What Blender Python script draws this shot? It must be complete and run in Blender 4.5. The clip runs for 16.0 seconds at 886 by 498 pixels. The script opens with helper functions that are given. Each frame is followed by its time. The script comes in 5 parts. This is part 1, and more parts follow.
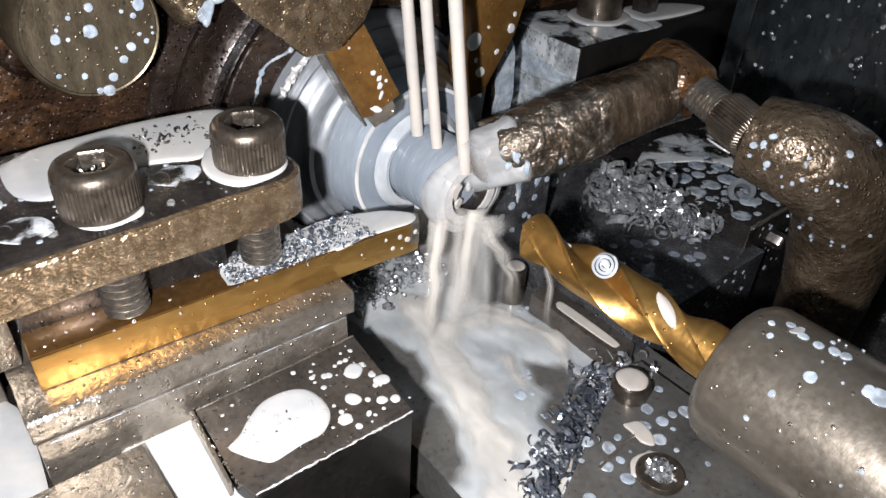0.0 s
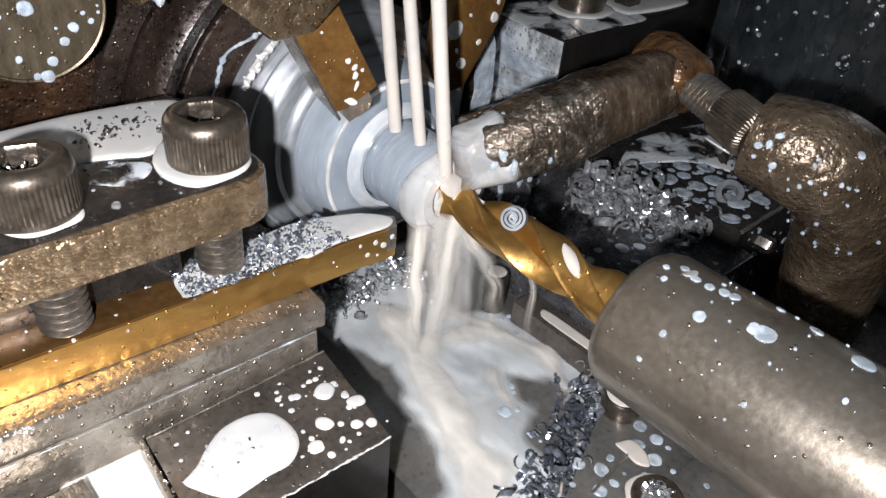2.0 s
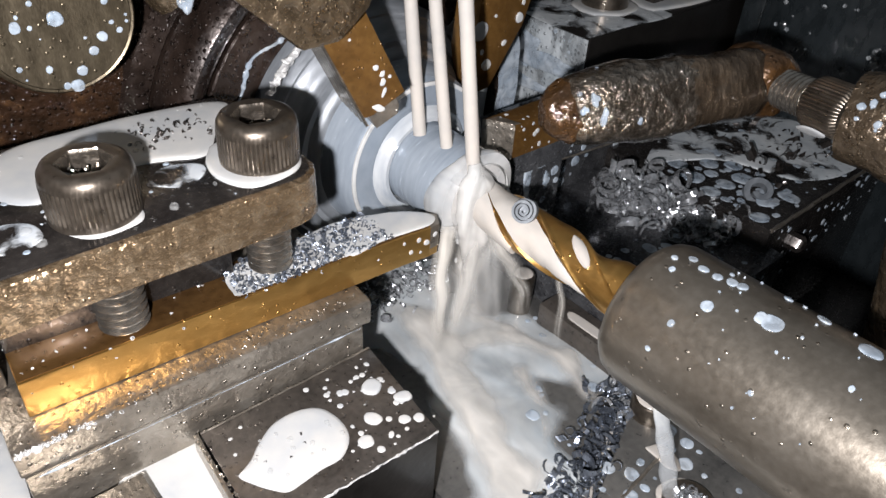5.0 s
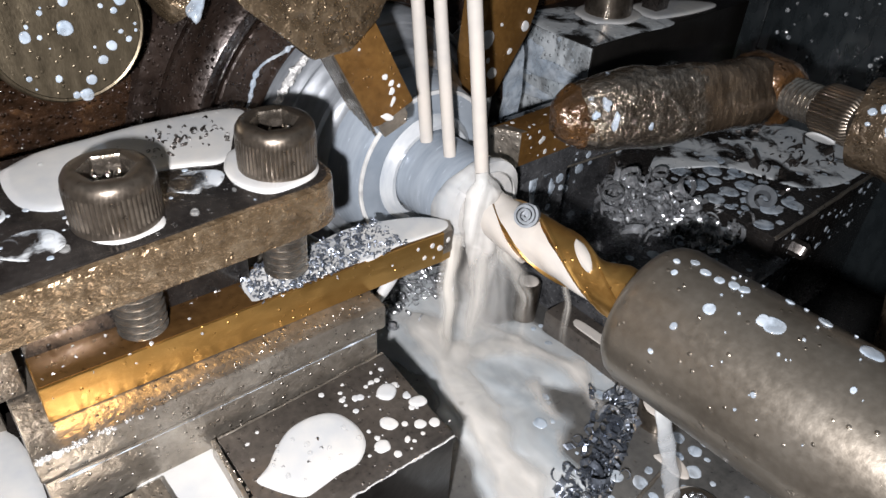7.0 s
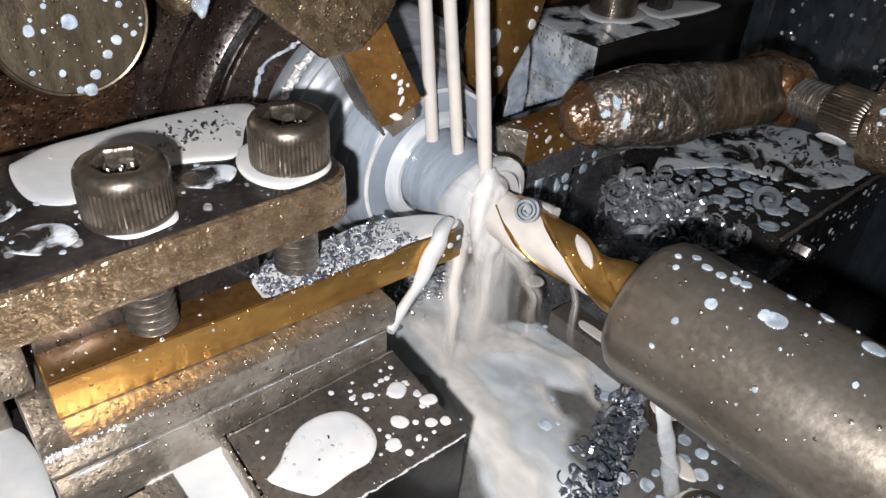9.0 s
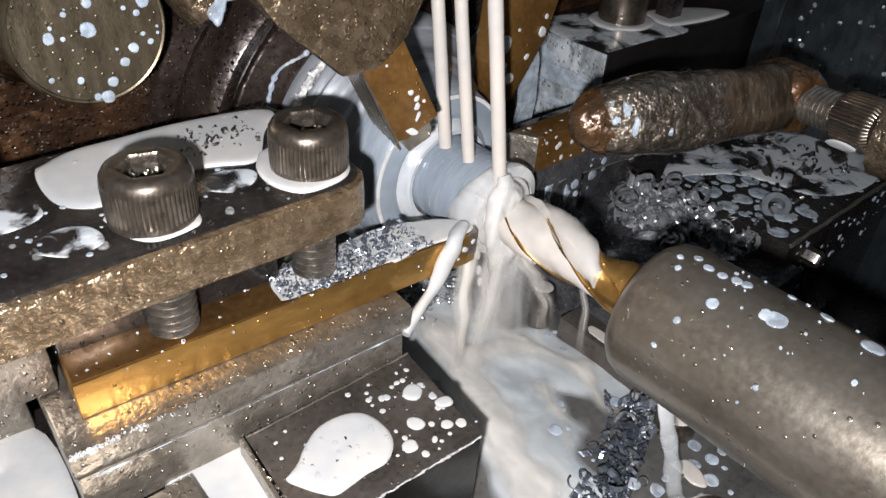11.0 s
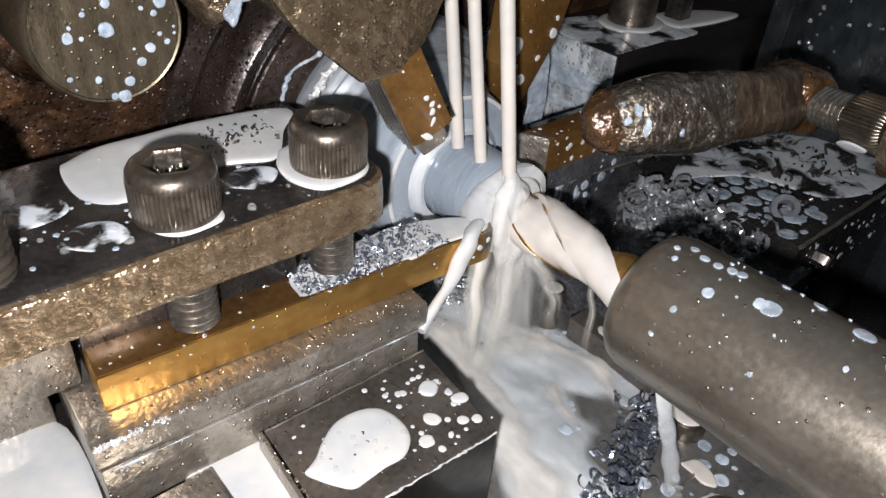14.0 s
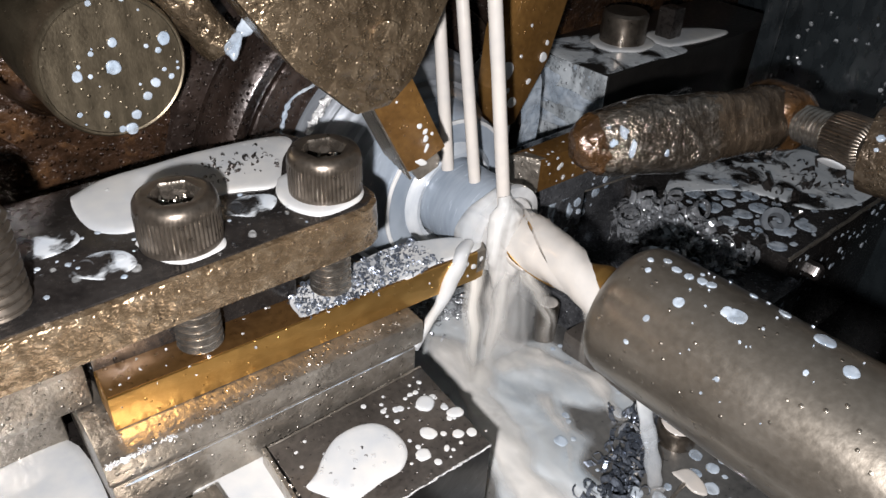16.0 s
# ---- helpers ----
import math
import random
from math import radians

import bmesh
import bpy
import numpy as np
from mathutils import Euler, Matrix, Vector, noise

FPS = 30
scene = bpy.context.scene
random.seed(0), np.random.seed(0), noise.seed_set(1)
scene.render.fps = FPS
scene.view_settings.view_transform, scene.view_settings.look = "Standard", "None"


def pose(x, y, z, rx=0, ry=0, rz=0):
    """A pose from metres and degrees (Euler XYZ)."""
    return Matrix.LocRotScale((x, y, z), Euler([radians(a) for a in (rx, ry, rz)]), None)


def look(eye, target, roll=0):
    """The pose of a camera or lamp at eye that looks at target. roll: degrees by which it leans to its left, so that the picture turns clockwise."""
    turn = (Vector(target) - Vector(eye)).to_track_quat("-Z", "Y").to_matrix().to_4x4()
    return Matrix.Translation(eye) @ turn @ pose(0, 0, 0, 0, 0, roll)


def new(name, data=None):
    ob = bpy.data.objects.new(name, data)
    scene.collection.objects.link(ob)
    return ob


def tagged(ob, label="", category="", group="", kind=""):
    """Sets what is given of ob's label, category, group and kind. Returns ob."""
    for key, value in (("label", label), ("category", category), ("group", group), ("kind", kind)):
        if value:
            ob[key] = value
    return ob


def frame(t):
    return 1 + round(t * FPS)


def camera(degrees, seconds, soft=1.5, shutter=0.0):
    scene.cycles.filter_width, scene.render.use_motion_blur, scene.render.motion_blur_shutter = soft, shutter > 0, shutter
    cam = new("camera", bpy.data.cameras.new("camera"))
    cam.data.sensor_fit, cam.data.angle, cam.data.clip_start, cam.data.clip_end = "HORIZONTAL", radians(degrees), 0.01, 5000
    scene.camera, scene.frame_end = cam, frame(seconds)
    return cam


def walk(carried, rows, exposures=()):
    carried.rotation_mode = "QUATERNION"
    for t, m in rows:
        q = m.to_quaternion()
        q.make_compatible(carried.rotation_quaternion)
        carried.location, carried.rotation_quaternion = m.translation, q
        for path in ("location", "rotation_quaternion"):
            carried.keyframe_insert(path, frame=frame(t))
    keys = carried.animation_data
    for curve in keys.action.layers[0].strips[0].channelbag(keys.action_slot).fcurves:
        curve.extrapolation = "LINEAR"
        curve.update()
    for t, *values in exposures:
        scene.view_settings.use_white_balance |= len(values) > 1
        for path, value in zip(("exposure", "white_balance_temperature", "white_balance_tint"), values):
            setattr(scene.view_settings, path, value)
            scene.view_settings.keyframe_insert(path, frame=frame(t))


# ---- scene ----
# All places below are in centimetres: x across the spindle, y along it, z up.
CM = 0.01
cam = camera(61.60, 16.0)
CAMERA_ROWS = [  # seconds, eye, yaw, pitch, roll
    (0, -3.41, -13.16, 9.90, -40.99, -35.56, 3.23),
    (0.5, -3.31, -12.47, 9.46, -42.49, -34.71, 4.94),
    (1, -3.10, -11.90, 9.34, -42.84, -35.35, 4.85),
    (1.5, -2.95, -12.00, 9.41, -42.89, -35.02, 4.83),
    (2, -2.81, -11.84, 9.13, -44.52, -35.53, 5.40),
    (2.5, -2.80, -11.54, 9.00, -44.89, -36.36, 5.88),
    (3, -2.75, -11.59, 9.08, -43.88, -36.23, 4.71),
    (3.5, -2.83, -11.64, 9.24, -42.94, -36.16, 3.95),
    (6, -2.84, -11.49, 9.25, -42.68, -35.97, 3.91),
    (6.5, -2.95, -11.45, 9.24, -42.95, -35.66, 3.94),
    (7, -3.01, -11.40, 9.26, -42.95, -35.52, 3.98),
    (7.5, -3.04, -11.33, 9.25, -42.99, -35.48, 4.07),
    (8, -3.07, -11.29, 9.16, -43.20, -35.45, 4.31),
    (8.5, -3.09, -11.21, 9.14, -43.26, -35.53, 4.52),
    (9, -3.10, -11.15, 9.12, -43.31, -35.46, 4.50),
    (9.5, -3.11, -11.10, 9.15, -43.22, -35.47, 4.45),
    (10, -3.15, -11.09, 9.18, -43.08, -35.36, 4.39),
    (12.5, -3.45, -11.25, 9.18, -42.41, -34.77, 4.19),
    (13, -3.47, -11.20, 9.16, -42.49, -34.80, 4.25),
    (13.5, -3.46, -11.11, 9.10, -42.55, -34.91, 4.38),
    (14, -3.49, -11.14, 9.16, -42.28, -34.83, 4.22),
    (14.5, -3.50, -11.09, 9.16, -42.08, -34.83, 4.12),
    (15, -3.54, -11.03, 9.15, -42.17, -34.77, 4.19),
    (15.5, -3.55, -11.01, 9.16, -42.20, -34.55, 4.20),
    (16, -3.57, -11.64, 9.74, -41.56, -34.06, 2.95),
]


def camera_pose(x, y, z, yaw, pitch, roll):
    eye = Vector((x, y, z)) * CM
    a, b = radians(yaw), radians(pitch)
    return look(eye, eye + 0.1 * Vector((-math.sin(a) * math.cos(b), math.cos(a) * math.cos(b), math.sin(b))), roll)


walk(cam, [(t, camera_pose(*row)) for t, *row in CAMERA_ROWS], [(0.0, 0.18), (2.5, 0.17), (3.5, 0.12), (6.0, 0.07), (10.0, 0.04), (12.5, 0.0), (16.0, 0.0)])

# ---- light: a small hand torch held beside the camera, dim workshop light from above ----
world = bpy.data.worlds.new("workshop")
scene.world = world
world.use_nodes = True
world.node_tree.nodes["Background"].inputs[0].default_value = (0.75, 0.88, 1.0, 1)
world.node_tree.nodes["Background"].inputs[1].default_value = 0.13
torch_data = bpy.data.lights.new("torch", "AREA")
torch_data.shape, torch_data.size, torch_data.energy, torch_data.color = "DISK", 0.006, 0.88, (1.0, 0.972, 1.0)
torch = new("torch", torch_data)
torch.matrix_world = look(Vector((-5.6, -12.3, 8.8)) * CM, Vector((6.5, -1.0, 0.6)) * CM)
scene.view_settings.exposure = 0.0


# ---- materials ----
def material(name, colours, rough=0.4, metal=0.0, scale=100.0, grain=600.0, bump=0.3, depth=0.0004, coat=0.0, spread=0.5, streak=None, detail=6.0, rough_range=0.15, wet=None):
    """Two colours mixed by a coarse noise, with a fine grain in colour, gloss and relief."""
    m = bpy.data.materials.new(name)
    m.use_nodes = True
    nt = m.node_tree
    n, l = nt.nodes, nt.links
    b = n["Principled BSDF"]
    co = n.new("ShaderNodeTexCoord")
    mp = n.new("ShaderNodeMapping")
    l.new(co.outputs["Object"], mp.inputs[0])
    if streak:
        mp.inputs["Scale"].default_value = streak
    big, fine = n.new("ShaderNodeTexNoise"), n.new("ShaderNodeTexNoise")
    for tex, s, d in ((big, scale, detail), (fine, grain, 3.0)):
        tex.inputs["Scale"].default_value, tex.inputs["Detail"].default_value = s, d
        l.new(mp.outputs[0], tex.inputs["Vector"])
    add = n.new("ShaderNodeMix")
    add.data_type = "FLOAT"
    add.inputs["Factor"].default_value = 0.3
    l.new(big.outputs["Fac"], add.inputs["A"])
    l.new(fine.outputs["Fac"], add.inputs["B"])
    ramp = n.new("ShaderNodeValToRGB")
    lo, hi = 0.5 - spread * 0.35, 0.5 + spread * 0.35
    ramp.color_ramp.elements[0].position, ramp.color_ramp.elements[1].position = lo, hi
    ramp.color_ramp.elements[0].color, ramp.color_ramp.elements[1].color = (*colours[0], 1), (*colours[-1], 1)
    if len(colours) == 3:
        e = ramp.color_ramp.elements.new(0.5)
        e.color = (*colours[1], 1)
    l.new(add.outputs["Result"], ramp.inputs["Fac"])
    l.new(ramp.outputs["Color"], b.inputs["Base Color"])
    rr = n.new("ShaderNodeMapRange")
    rr.inputs["To Min"].default_value, rr.inputs["To Max"].default_value = max(0.03, rough - rough_range), min(1.0, rough + rough_range)
    l.new(fine.outputs["Fac"], rr.inputs["Value"])
    l.new(rr.outputs["Result"], b.inputs["Roughness"])
    b.inputs["Metallic"].default_value = metal
    b.inputs["Coat Weight"].default_value, b.inputs["Coat Roughness"].default_value = coat, 0.08
    if bump:
        bp = n.new("ShaderNodeBump")
        bp.inputs["Strength"].default_value, bp.inputs["Distance"].default_value = bump, depth
        l.new(add.outputs["Result"], bp.inputs["Height"])
        l.new(bp.outputs["Normal"], b.inputs["Normal"])
        if wet:  # small drops of oil and coolant standing on the surface
            vor, sep, on, hgt, mul, wb = (n.new("ShaderNode" + k) for k in ("TexVoronoi", "SeparateColor", "MapRange", "MapRange", "Math", "Bump"))
            vor.inputs["Scale"].default_value = wet[0]
            l.new(co.outputs["Object"], vor.inputs["Vector"])
            l.new(vor.outputs["Color"], sep.inputs[0])
            l.new(sep.outputs["Red"], on.inputs["Value"])
            on.inputs["From Min"].default_value, on.inputs["From Max"].default_value = wet[1], 1.0
            hgt.interpolation_type = "SMOOTHSTEP"
            hgt.inputs["From Min"].default_value, hgt.inputs["From Max"].default_value = 0.42, 0.12
            l.new(vor.outputs["Distance"], hgt.inputs["Value"])
            mul.operation = "MULTIPLY"
            l.new(on.outputs["Result"], mul.inputs[0])
            l.new(hgt.outputs["Result"], mul.inputs[1])
            wb.inputs["Strength"].default_value, wb.inputs["Distance"].default_value = 1.0, wet[2]
            l.new(mul.outputs[0], wb.inputs["Height"])
            l.new(bp.outputs["Normal"], wb.inputs["Normal"])
            l.new(wb.outputs["Normal"], b.inputs["Normal"])
            l.new(wb.outputs["Normal"], b.inputs["Coat Normal"])
    return m


CAST = material("pitted_brown_steel", ((0.05, 0.035, 0.021), (0.15, 0.11, 0.068), (0.3, 0.235, 0.155)), 0.28, 0.8, 110, 420, 1.0, 0.0025, spread=0.8, wet=(1300, 0.6, 0.0004), coat=0.5, rough_range=0.1)
CLAMPCAST = material("pitted_clamp_steel", ((0.085, 0.055, 0.029), (0.26, 0.183, 0.108), (0.5, 0.4, 0.275)), 0.24, 0.8, 330, 950, 1.0, 0.0014, spread=0.9, wet=(900, 0.85, 0.0004), coat=0.5, rough_range=0.12, detail=3.0)
BLACK = material("wet_blackened_steel", ((0.03, 0.031, 0.034), (0.125, 0.128, 0.134)), 0.24, 0.5, 120, 800, 0.35, 0.0005, coat=0.6, wet=(800, 0.75, 0.0005))
WETBLACK = material("glossy_black_steel", ((0.01, 0.009, 0.009), (0.042, 0.038, 0.035)), 0.24, 0.5, 120, 800, 0.3, 0.0004, coat=0.5, wet=(900, 0.88, 0.0003))
DARK = material("dark_oiled_steel", ((0.016, 0.014, 0.013), (0.065, 0.056, 0.05)), 0.3, 0.6, 90, 700, 0.35, 0.0005, coat=0.4)
ARMCAST = material("crusted_arm_casting", ((0.034, 0.025, 0.018), (0.19, 0.156, 0.12), (0.7, 0.64, 0.56)), 0.2, 0.88, 420, 1300, 1.0, 0.0017, spread=1.0, coat=0.8, rough_range=0.1, detail=5.0)
SHADED_CAST = material("smooth_shaded_casting", ((0.02, 0.015, 0.01), (0.085, 0.062, 0.042), (0.28, 0.21, 0.145)), 0.24, 0.7, 150, 700, 1.0, 0.0012, spread=0.9, coat=0.5, streak=(1.6, 1, 0.5))
ELBOW = material("brown_cast_elbow", ((0.03, 0.021, 0.014), (0.085, 0.062, 0.04), (0.2, 0.155, 0.105)), 0.3, 0.6, 90, 500, 1.0, 0.0025, spread=0.9, coat=0.4, wet=(1000, 0.5, 0.0004))
ORANGE = material("orange_rusty_steel", ((0.02, 0.012, 0.007), (0.075, 0.038, 0.015), (0.27, 0.13, 0.045)), 0.22, 0.4, 130, 420, 1.0, 0.0025, coat=0.7, spread=0.9, wet=(700, 0.5, 0.0006))
GREY = material("worn_grey_steel", ((0.085, 0.072, 0.058), (0.27, 0.24, 0.2), (0.5, 0.46, 0.4)), 0.32, 0.8, 110, 600, 0.8, 0.0012, wet=(900, 0.75, 0.0004), coat=0.3, spread=0.9, detail=8.0)
PLATE = material("scoured_chute_steel", ((0.085, 0.085, 0.082), (0.22, 0.215, 0.2)), 0.33, 0.6, 50, 700, 0.4, 0.0005, coat=0.4)
SCREW = material("oiled_screw_steel", ((0.07, 0.058, 0.046), (0.19, 0.16, 0.128)), 0.33, 0.85, 120, 700, 0.25, 0.0004, coat=0.2)
THREAD = material("wet_thread_steel", ((0.24, 0.216, 0.184), (0.55, 0.51, 0.45)), 0.2, 0.92, 150, 900, 0.4, 0.0005)
SOCKET = material("wet_socket_steel", ((0.06, 0.05, 0.04), (0.2, 0.175, 0.145)), 0.28, 0.85, 160, 500, 0.8, 0.001, coat=0.4)
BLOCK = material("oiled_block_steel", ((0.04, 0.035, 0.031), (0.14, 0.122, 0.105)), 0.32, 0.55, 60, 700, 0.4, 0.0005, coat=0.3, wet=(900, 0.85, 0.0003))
RAGGED = material("bright_ragged_edge", ((0.4, 0.4, 0.4), (0.75, 0.75, 0.73)), 0.25, 0.35, 300, 900, 1.0, 0.002)
NEARBLACK = material("near_black_steel", ((0.0045, 0.004, 0.0038), (0.016, 0.0145, 0.013)), 0.34, 0.25, 60, 500, 0.4, 0.0006, coat=0.15, spread=0.8)
HOLDER = material("brushed_holder_steel", ((0.12, 0.103, 0.081), (0.195, 0.172, 0.14), (0.27, 0.246, 0.208)), 0.35, 0.8, 60, 700, 0.3, 0.0005, coat=0.25, spread=0.8, rough_range=0.1, wet=(900, 0.9, 0.0003), detail=11.0)
GOLD = material("gold_coated_steel", ((0.36, 0.195, 0.052), (0.54, 0.325, 0.105)), 0.36, 0.93, 55, 500, 0.3, 0.0012, streak=(0.5, 1, 1), rough_range=0.1, wet=(1000, 0.9, 0.0003))
GOLD_DIM = material("brown_gold_steel", ((0.095, 0.046, 0.013), (0.25, 0.132, 0.038)), 0.36, 0.6, 60, 700, 0.3, 0.0004, wet=(1200, 0.85, 0.0003), coat=0.3)
SHADED_TOP = material("shaded_brown_steel", ((0.055, 0.027, 0.009), (0.15, 0.08, 0.027)), 0.32, 0.6, 60, 600, 0.3, 0.0004, coat=0.1)
RUST = material("wet_rusty_casting", ((0.008, 0.0045, 0.0025), (0.03, 0.0155, 0.0085), (0.105, 0.052, 0.021)), 0.22, 0.2, 60, 500, 1.0, 0.002, coat=0.9, wet=(800, 0.15, 0.0009))
CHUCK = material("dark_brown_chuck_steel", ((0.012, 0.008, 0.0065), (0.045, 0.03, 0.023)), 0.3, 0.5, 60, 400, 0.8, 0.001, coat=0.7, wet=(900, 0.35, 0.0007))
DISC = material("lapped_brown_steel", ((0.06, 0.048, 0.031), (0.165, 0.135, 0.09)), 0.36, 0.75, 90, 1200, 0.3, 0.0003, streak=(4, 1, 1), wet=(1000, 0.8, 0.0003))
MILK = material("milky_coolant", ((0.35, 0.37, 0.385), (0.49, 0.478, 0.447)), 0.16, 0.0, 60, 300, 0.12, 0.0005, coat=0.3)
CREAM = material("creamy_coolant", ((0.375, 0.36, 0.335), (0.475, 0.435, 0.385)), 0.2, 0.0, 70, 300, 0.15, 0.0005, coat=0.25)
SPRING = material("grey_spring_steel", ((0.06, 0.068, 0.076), (0.17, 0.186, 0.2)), 0.5, 0.3, 120, 600, 0.2, 0.0003)
FOAM = material("frothy_coolant", ((0.4, 0.405, 0.4), (0.5, 0.48, 0.45)), 0.26, 0.0, 90, 400, 0.2, 0.0006, coat=0.2)
BLUE = material("coolant_covered_steel", ((0.18, 0.215, 0.255), (0.31, 0.35, 0.39)), 0.22, 0.2, 30, 200, 0.06, 0.0004, streak=(1, 5, 1))
PALE = material("spinning_wet_steel", ((0.085, 0.096, 0.108), (0.27, 0.288, 0.305)), 0.4, 0.3, 45, 260, 0.3, 0.0006, streak=(1, 5, 1), spread=0.7)
CHIP = material("bright_steel_chips", ((0.045, 0.054, 0.072), (0.24, 0.27, 0.315)), 0.3, 0.7, 200, 900, 0.2, 0.0003)
SWARF = material("dark_curled_swarf", ((0.16, 0.172, 0.185), (0.72, 0.74, 0.76)), 0.22, 0.72, 260, 900, 0.2, 0.0003)


def see_through(m, scale, low, high, streak, start=0.4, end=0.62, film=None, fine=4.0):
    """Lets a coolant film thin out to nothing in streaks, and where it is shallow."""
    n, l = m.node_tree.nodes, m.node_tree.links
    co, mp, tex, rng = n.new("ShaderNodeTexCoord"), n.new("ShaderNodeMapping"), n.new("ShaderNodeTexNoise"), n.new("ShaderNodeMapRange")
    mp.inputs["Scale"].default_value = streak
    tex.inputs["Scale"].default_value, tex.inputs["Detail"].default_value, tex.inputs["Distortion"].default_value = scale, fine, 0.6
    rng.inputs["From Min"].default_value, rng.inputs["From Max"].default_value = start, end
    rng.inputs["To Min"].default_value, rng.inputs["To Max"].default_value = low, high
    l.new(co.outputs["Object"], mp.inputs[0])
    l.new(mp.outputs[0], tex.inputs["Vector"])
    l.new(tex.outputs["Fac"], rng.inputs["Value"])
    l.new(rng.outputs["Result"], n["Principled BSDF"].inputs["Alpha"])
    if film == "thickness":
        thick, mul = n.new("ShaderNodeAttribute"), n.new("ShaderNodeMath")
        thick.attribute_name = "thickness"
        mul.operation = "MULTIPLY"
        l.new(thick.outputs["Fac"], mul.inputs[0])
        l.new(rng.outputs["Result"], mul.inputs[1])
        l.new(mul.outputs[0], n["Principled BSDF"].inputs["Alpha"])
    elif film:
        sep, deep, mul = n.new("ShaderNodeSeparateXYZ"), n.new("ShaderNodeMapRange"), n.new("ShaderNodeMath")
        deep.inputs["From Min"].default_value, deep.inputs["From Max"].default_value = film
        mul.operation = "MULTIPLY"
        l.new(co.outputs["Object"], sep.inputs[0])
        l.new(sep.outputs["Z"], deep.inputs["Value"])
        l.new(deep.outputs["Result"], mul.inputs[0])
        l.new(rng.outputs["Result"], mul.inputs[1])
        l.new(mul.outputs[0], n["Principled BSDF"].inputs["Alpha"])
    return m


FLOW = see_through(material("running_coolant", ((0.41, 0.455, 0.48), (0.58, 0.59, 0.575)), 0.1, 0.0, 50, 200, 0.2, 0.0006, coat=0.5, streak=(1, 0.6, 1)), 55, 0.62, 1.0, (1.0, 0.6, 1), 0.34, 0.58, film="thickness")
CURRENT = see_through(material("creamy_current", ((0.48, 0.475, 0.45), (0.64, 0.612, 0.56)), 0.14, 0.0, 60, 250, 0.15, 0.0006, coat=0.4, streak=(1, 0.6, 1)), 90, 0.62, 1.0, (1.0, 0.6, 1), 0.36, 0.6, film="thickness")
SLEEVE = see_through(material("coolant_sleeve", ((0.4, 0.44, 0.47), (0.58, 0.58, 0.56)), 0.1, 0.0, 60, 250, 0.2, 0.0006, coat=0.6), 90, 0.45, 0.95, (1, 1, 1), 0.38, 0.62, film="thickness")
RIM = material("white_wet_rim", ((0.28, 0.31, 0.34), (0.46, 0.475, 0.48)), 0.2, 0.0, 70, 250, 0.12, 0.0005, coat=0.4, streak=(1, 5, 1))
VEIL = see_through(material("falling_coolant", ((0.42, 0.43, 0.42), (0.56, 0.54, 0.5)), 0.25, 0.0, 60, 300, 0.15, 0.0005, coat=0.3), 120, 0.05, 0.55, (1, 1, 0.13), 0.36, 0.66, film="thickness", fine=2.0)
STREAM = see_through(material("streaming_coolant", ((0.44, 0.43, 0.4), (0.6, 0.565, 0.5)), 0.2, 0.0, 60, 300, 0.25, 0.0007, coat=0.3, streak=(1, 1, 0.3)), 110, 0.2, 1.0, (1, 1, 0.13), 0.34, 0.64, film="thickness", fine=2.0)
SKIN = see_through(material("spreading_coolant", ((0.42, 0.44, 0.45), (0.58, 0.57, 0.54)), 0.16, 0.0, 60, 300, 0.15, 0.0005, coat=0.4), 110, 0.55, 1.0, (1, 0.6, 1), 0.34, 0.6, fine=2.0)
CASCADE = see_through(material("fanning_coolant", ((0.42, 0.43, 0.42), (0.54, 0.52, 0.485)), 0.2, 0.0, 60, 300, 0.3, 0.0008, coat=0.3, streak=(1, 1, 0.35)), 170, 0.1, 0.95, (1, 1, 0.22), 0.32, 0.58, film=(-0.027, -0.009), fine=2.0)
DROP = see_through(material("milky_drops", ((0.3, 0.38, 0.47), (0.48, 0.52, 0.55)), 0.12, 0.0, 90, 300, 0.1, 0.0004, coat=0.5), 300, 0.45, 0.92, (1, 1, 1))
SMEAR = see_through(material("thin_white_smear", ((0.42, 0.47, 0.52), (0.62, 0.64, 0.64)), 0.2, 0.0, 60, 300, 0.3, 0.0008, coat=0.3), 170, 0.0, 0.95, (1, 1, 1), 0.46, 0.6)
FILMY = see_through(material("milky_film", ((0.36, 0.4, 0.43), (0.6, 0.62, 0.62)), 0.16, 0.0, 60, 300, 0.4, 0.001, coat=0.4, wet=(700, 0.7, 0.0006)), 80, 0.0, 0.97, (1, 1, 1), 0.425, 0.53, fine=4.0)
GLAZE = see_through(material("cloudy_film", ((0.36, 0.41, 0.44), (0.58, 0.61, 0.62)), 0.12, 0.0, 60, 300, 0.4, 0.001, coat=0.6, wet=(700, 0.2, 0.0009)), 150, 0.25, 0.95, (1, 1, 0.45), 0.38, 0.58)
BUBBLE = see_through(material("clear_bubbles", ((0.4, 0.42, 0.42), (0.6, 0.6, 0.58)), 0.05, 0.0, 90, 300, 0.0, 0.0004, coat=1.0), 90, 0.15, 0.3, (1, 1, 1))
VOID = material("dark_machine_wall", ((0.0045, 0.006, 0.007), (0.024, 0.03, 0.033)), 0.28, 0.1, 25, 300, 0.4, 0.001, coat=0.6, wet=(160, 0.8, 0.001), streak=(1, 1, 0.4))


# ---- building helpers ----
BASE = {}


def thing(name, base, label, category, group="", kind=""):
    ob = new(name)
    ob.empty_display_size = 0.005
    ob.location = Vector(base) * CM
    BASE[ob] = Vector(base)
    return tagged(ob, label, category, group, kind)


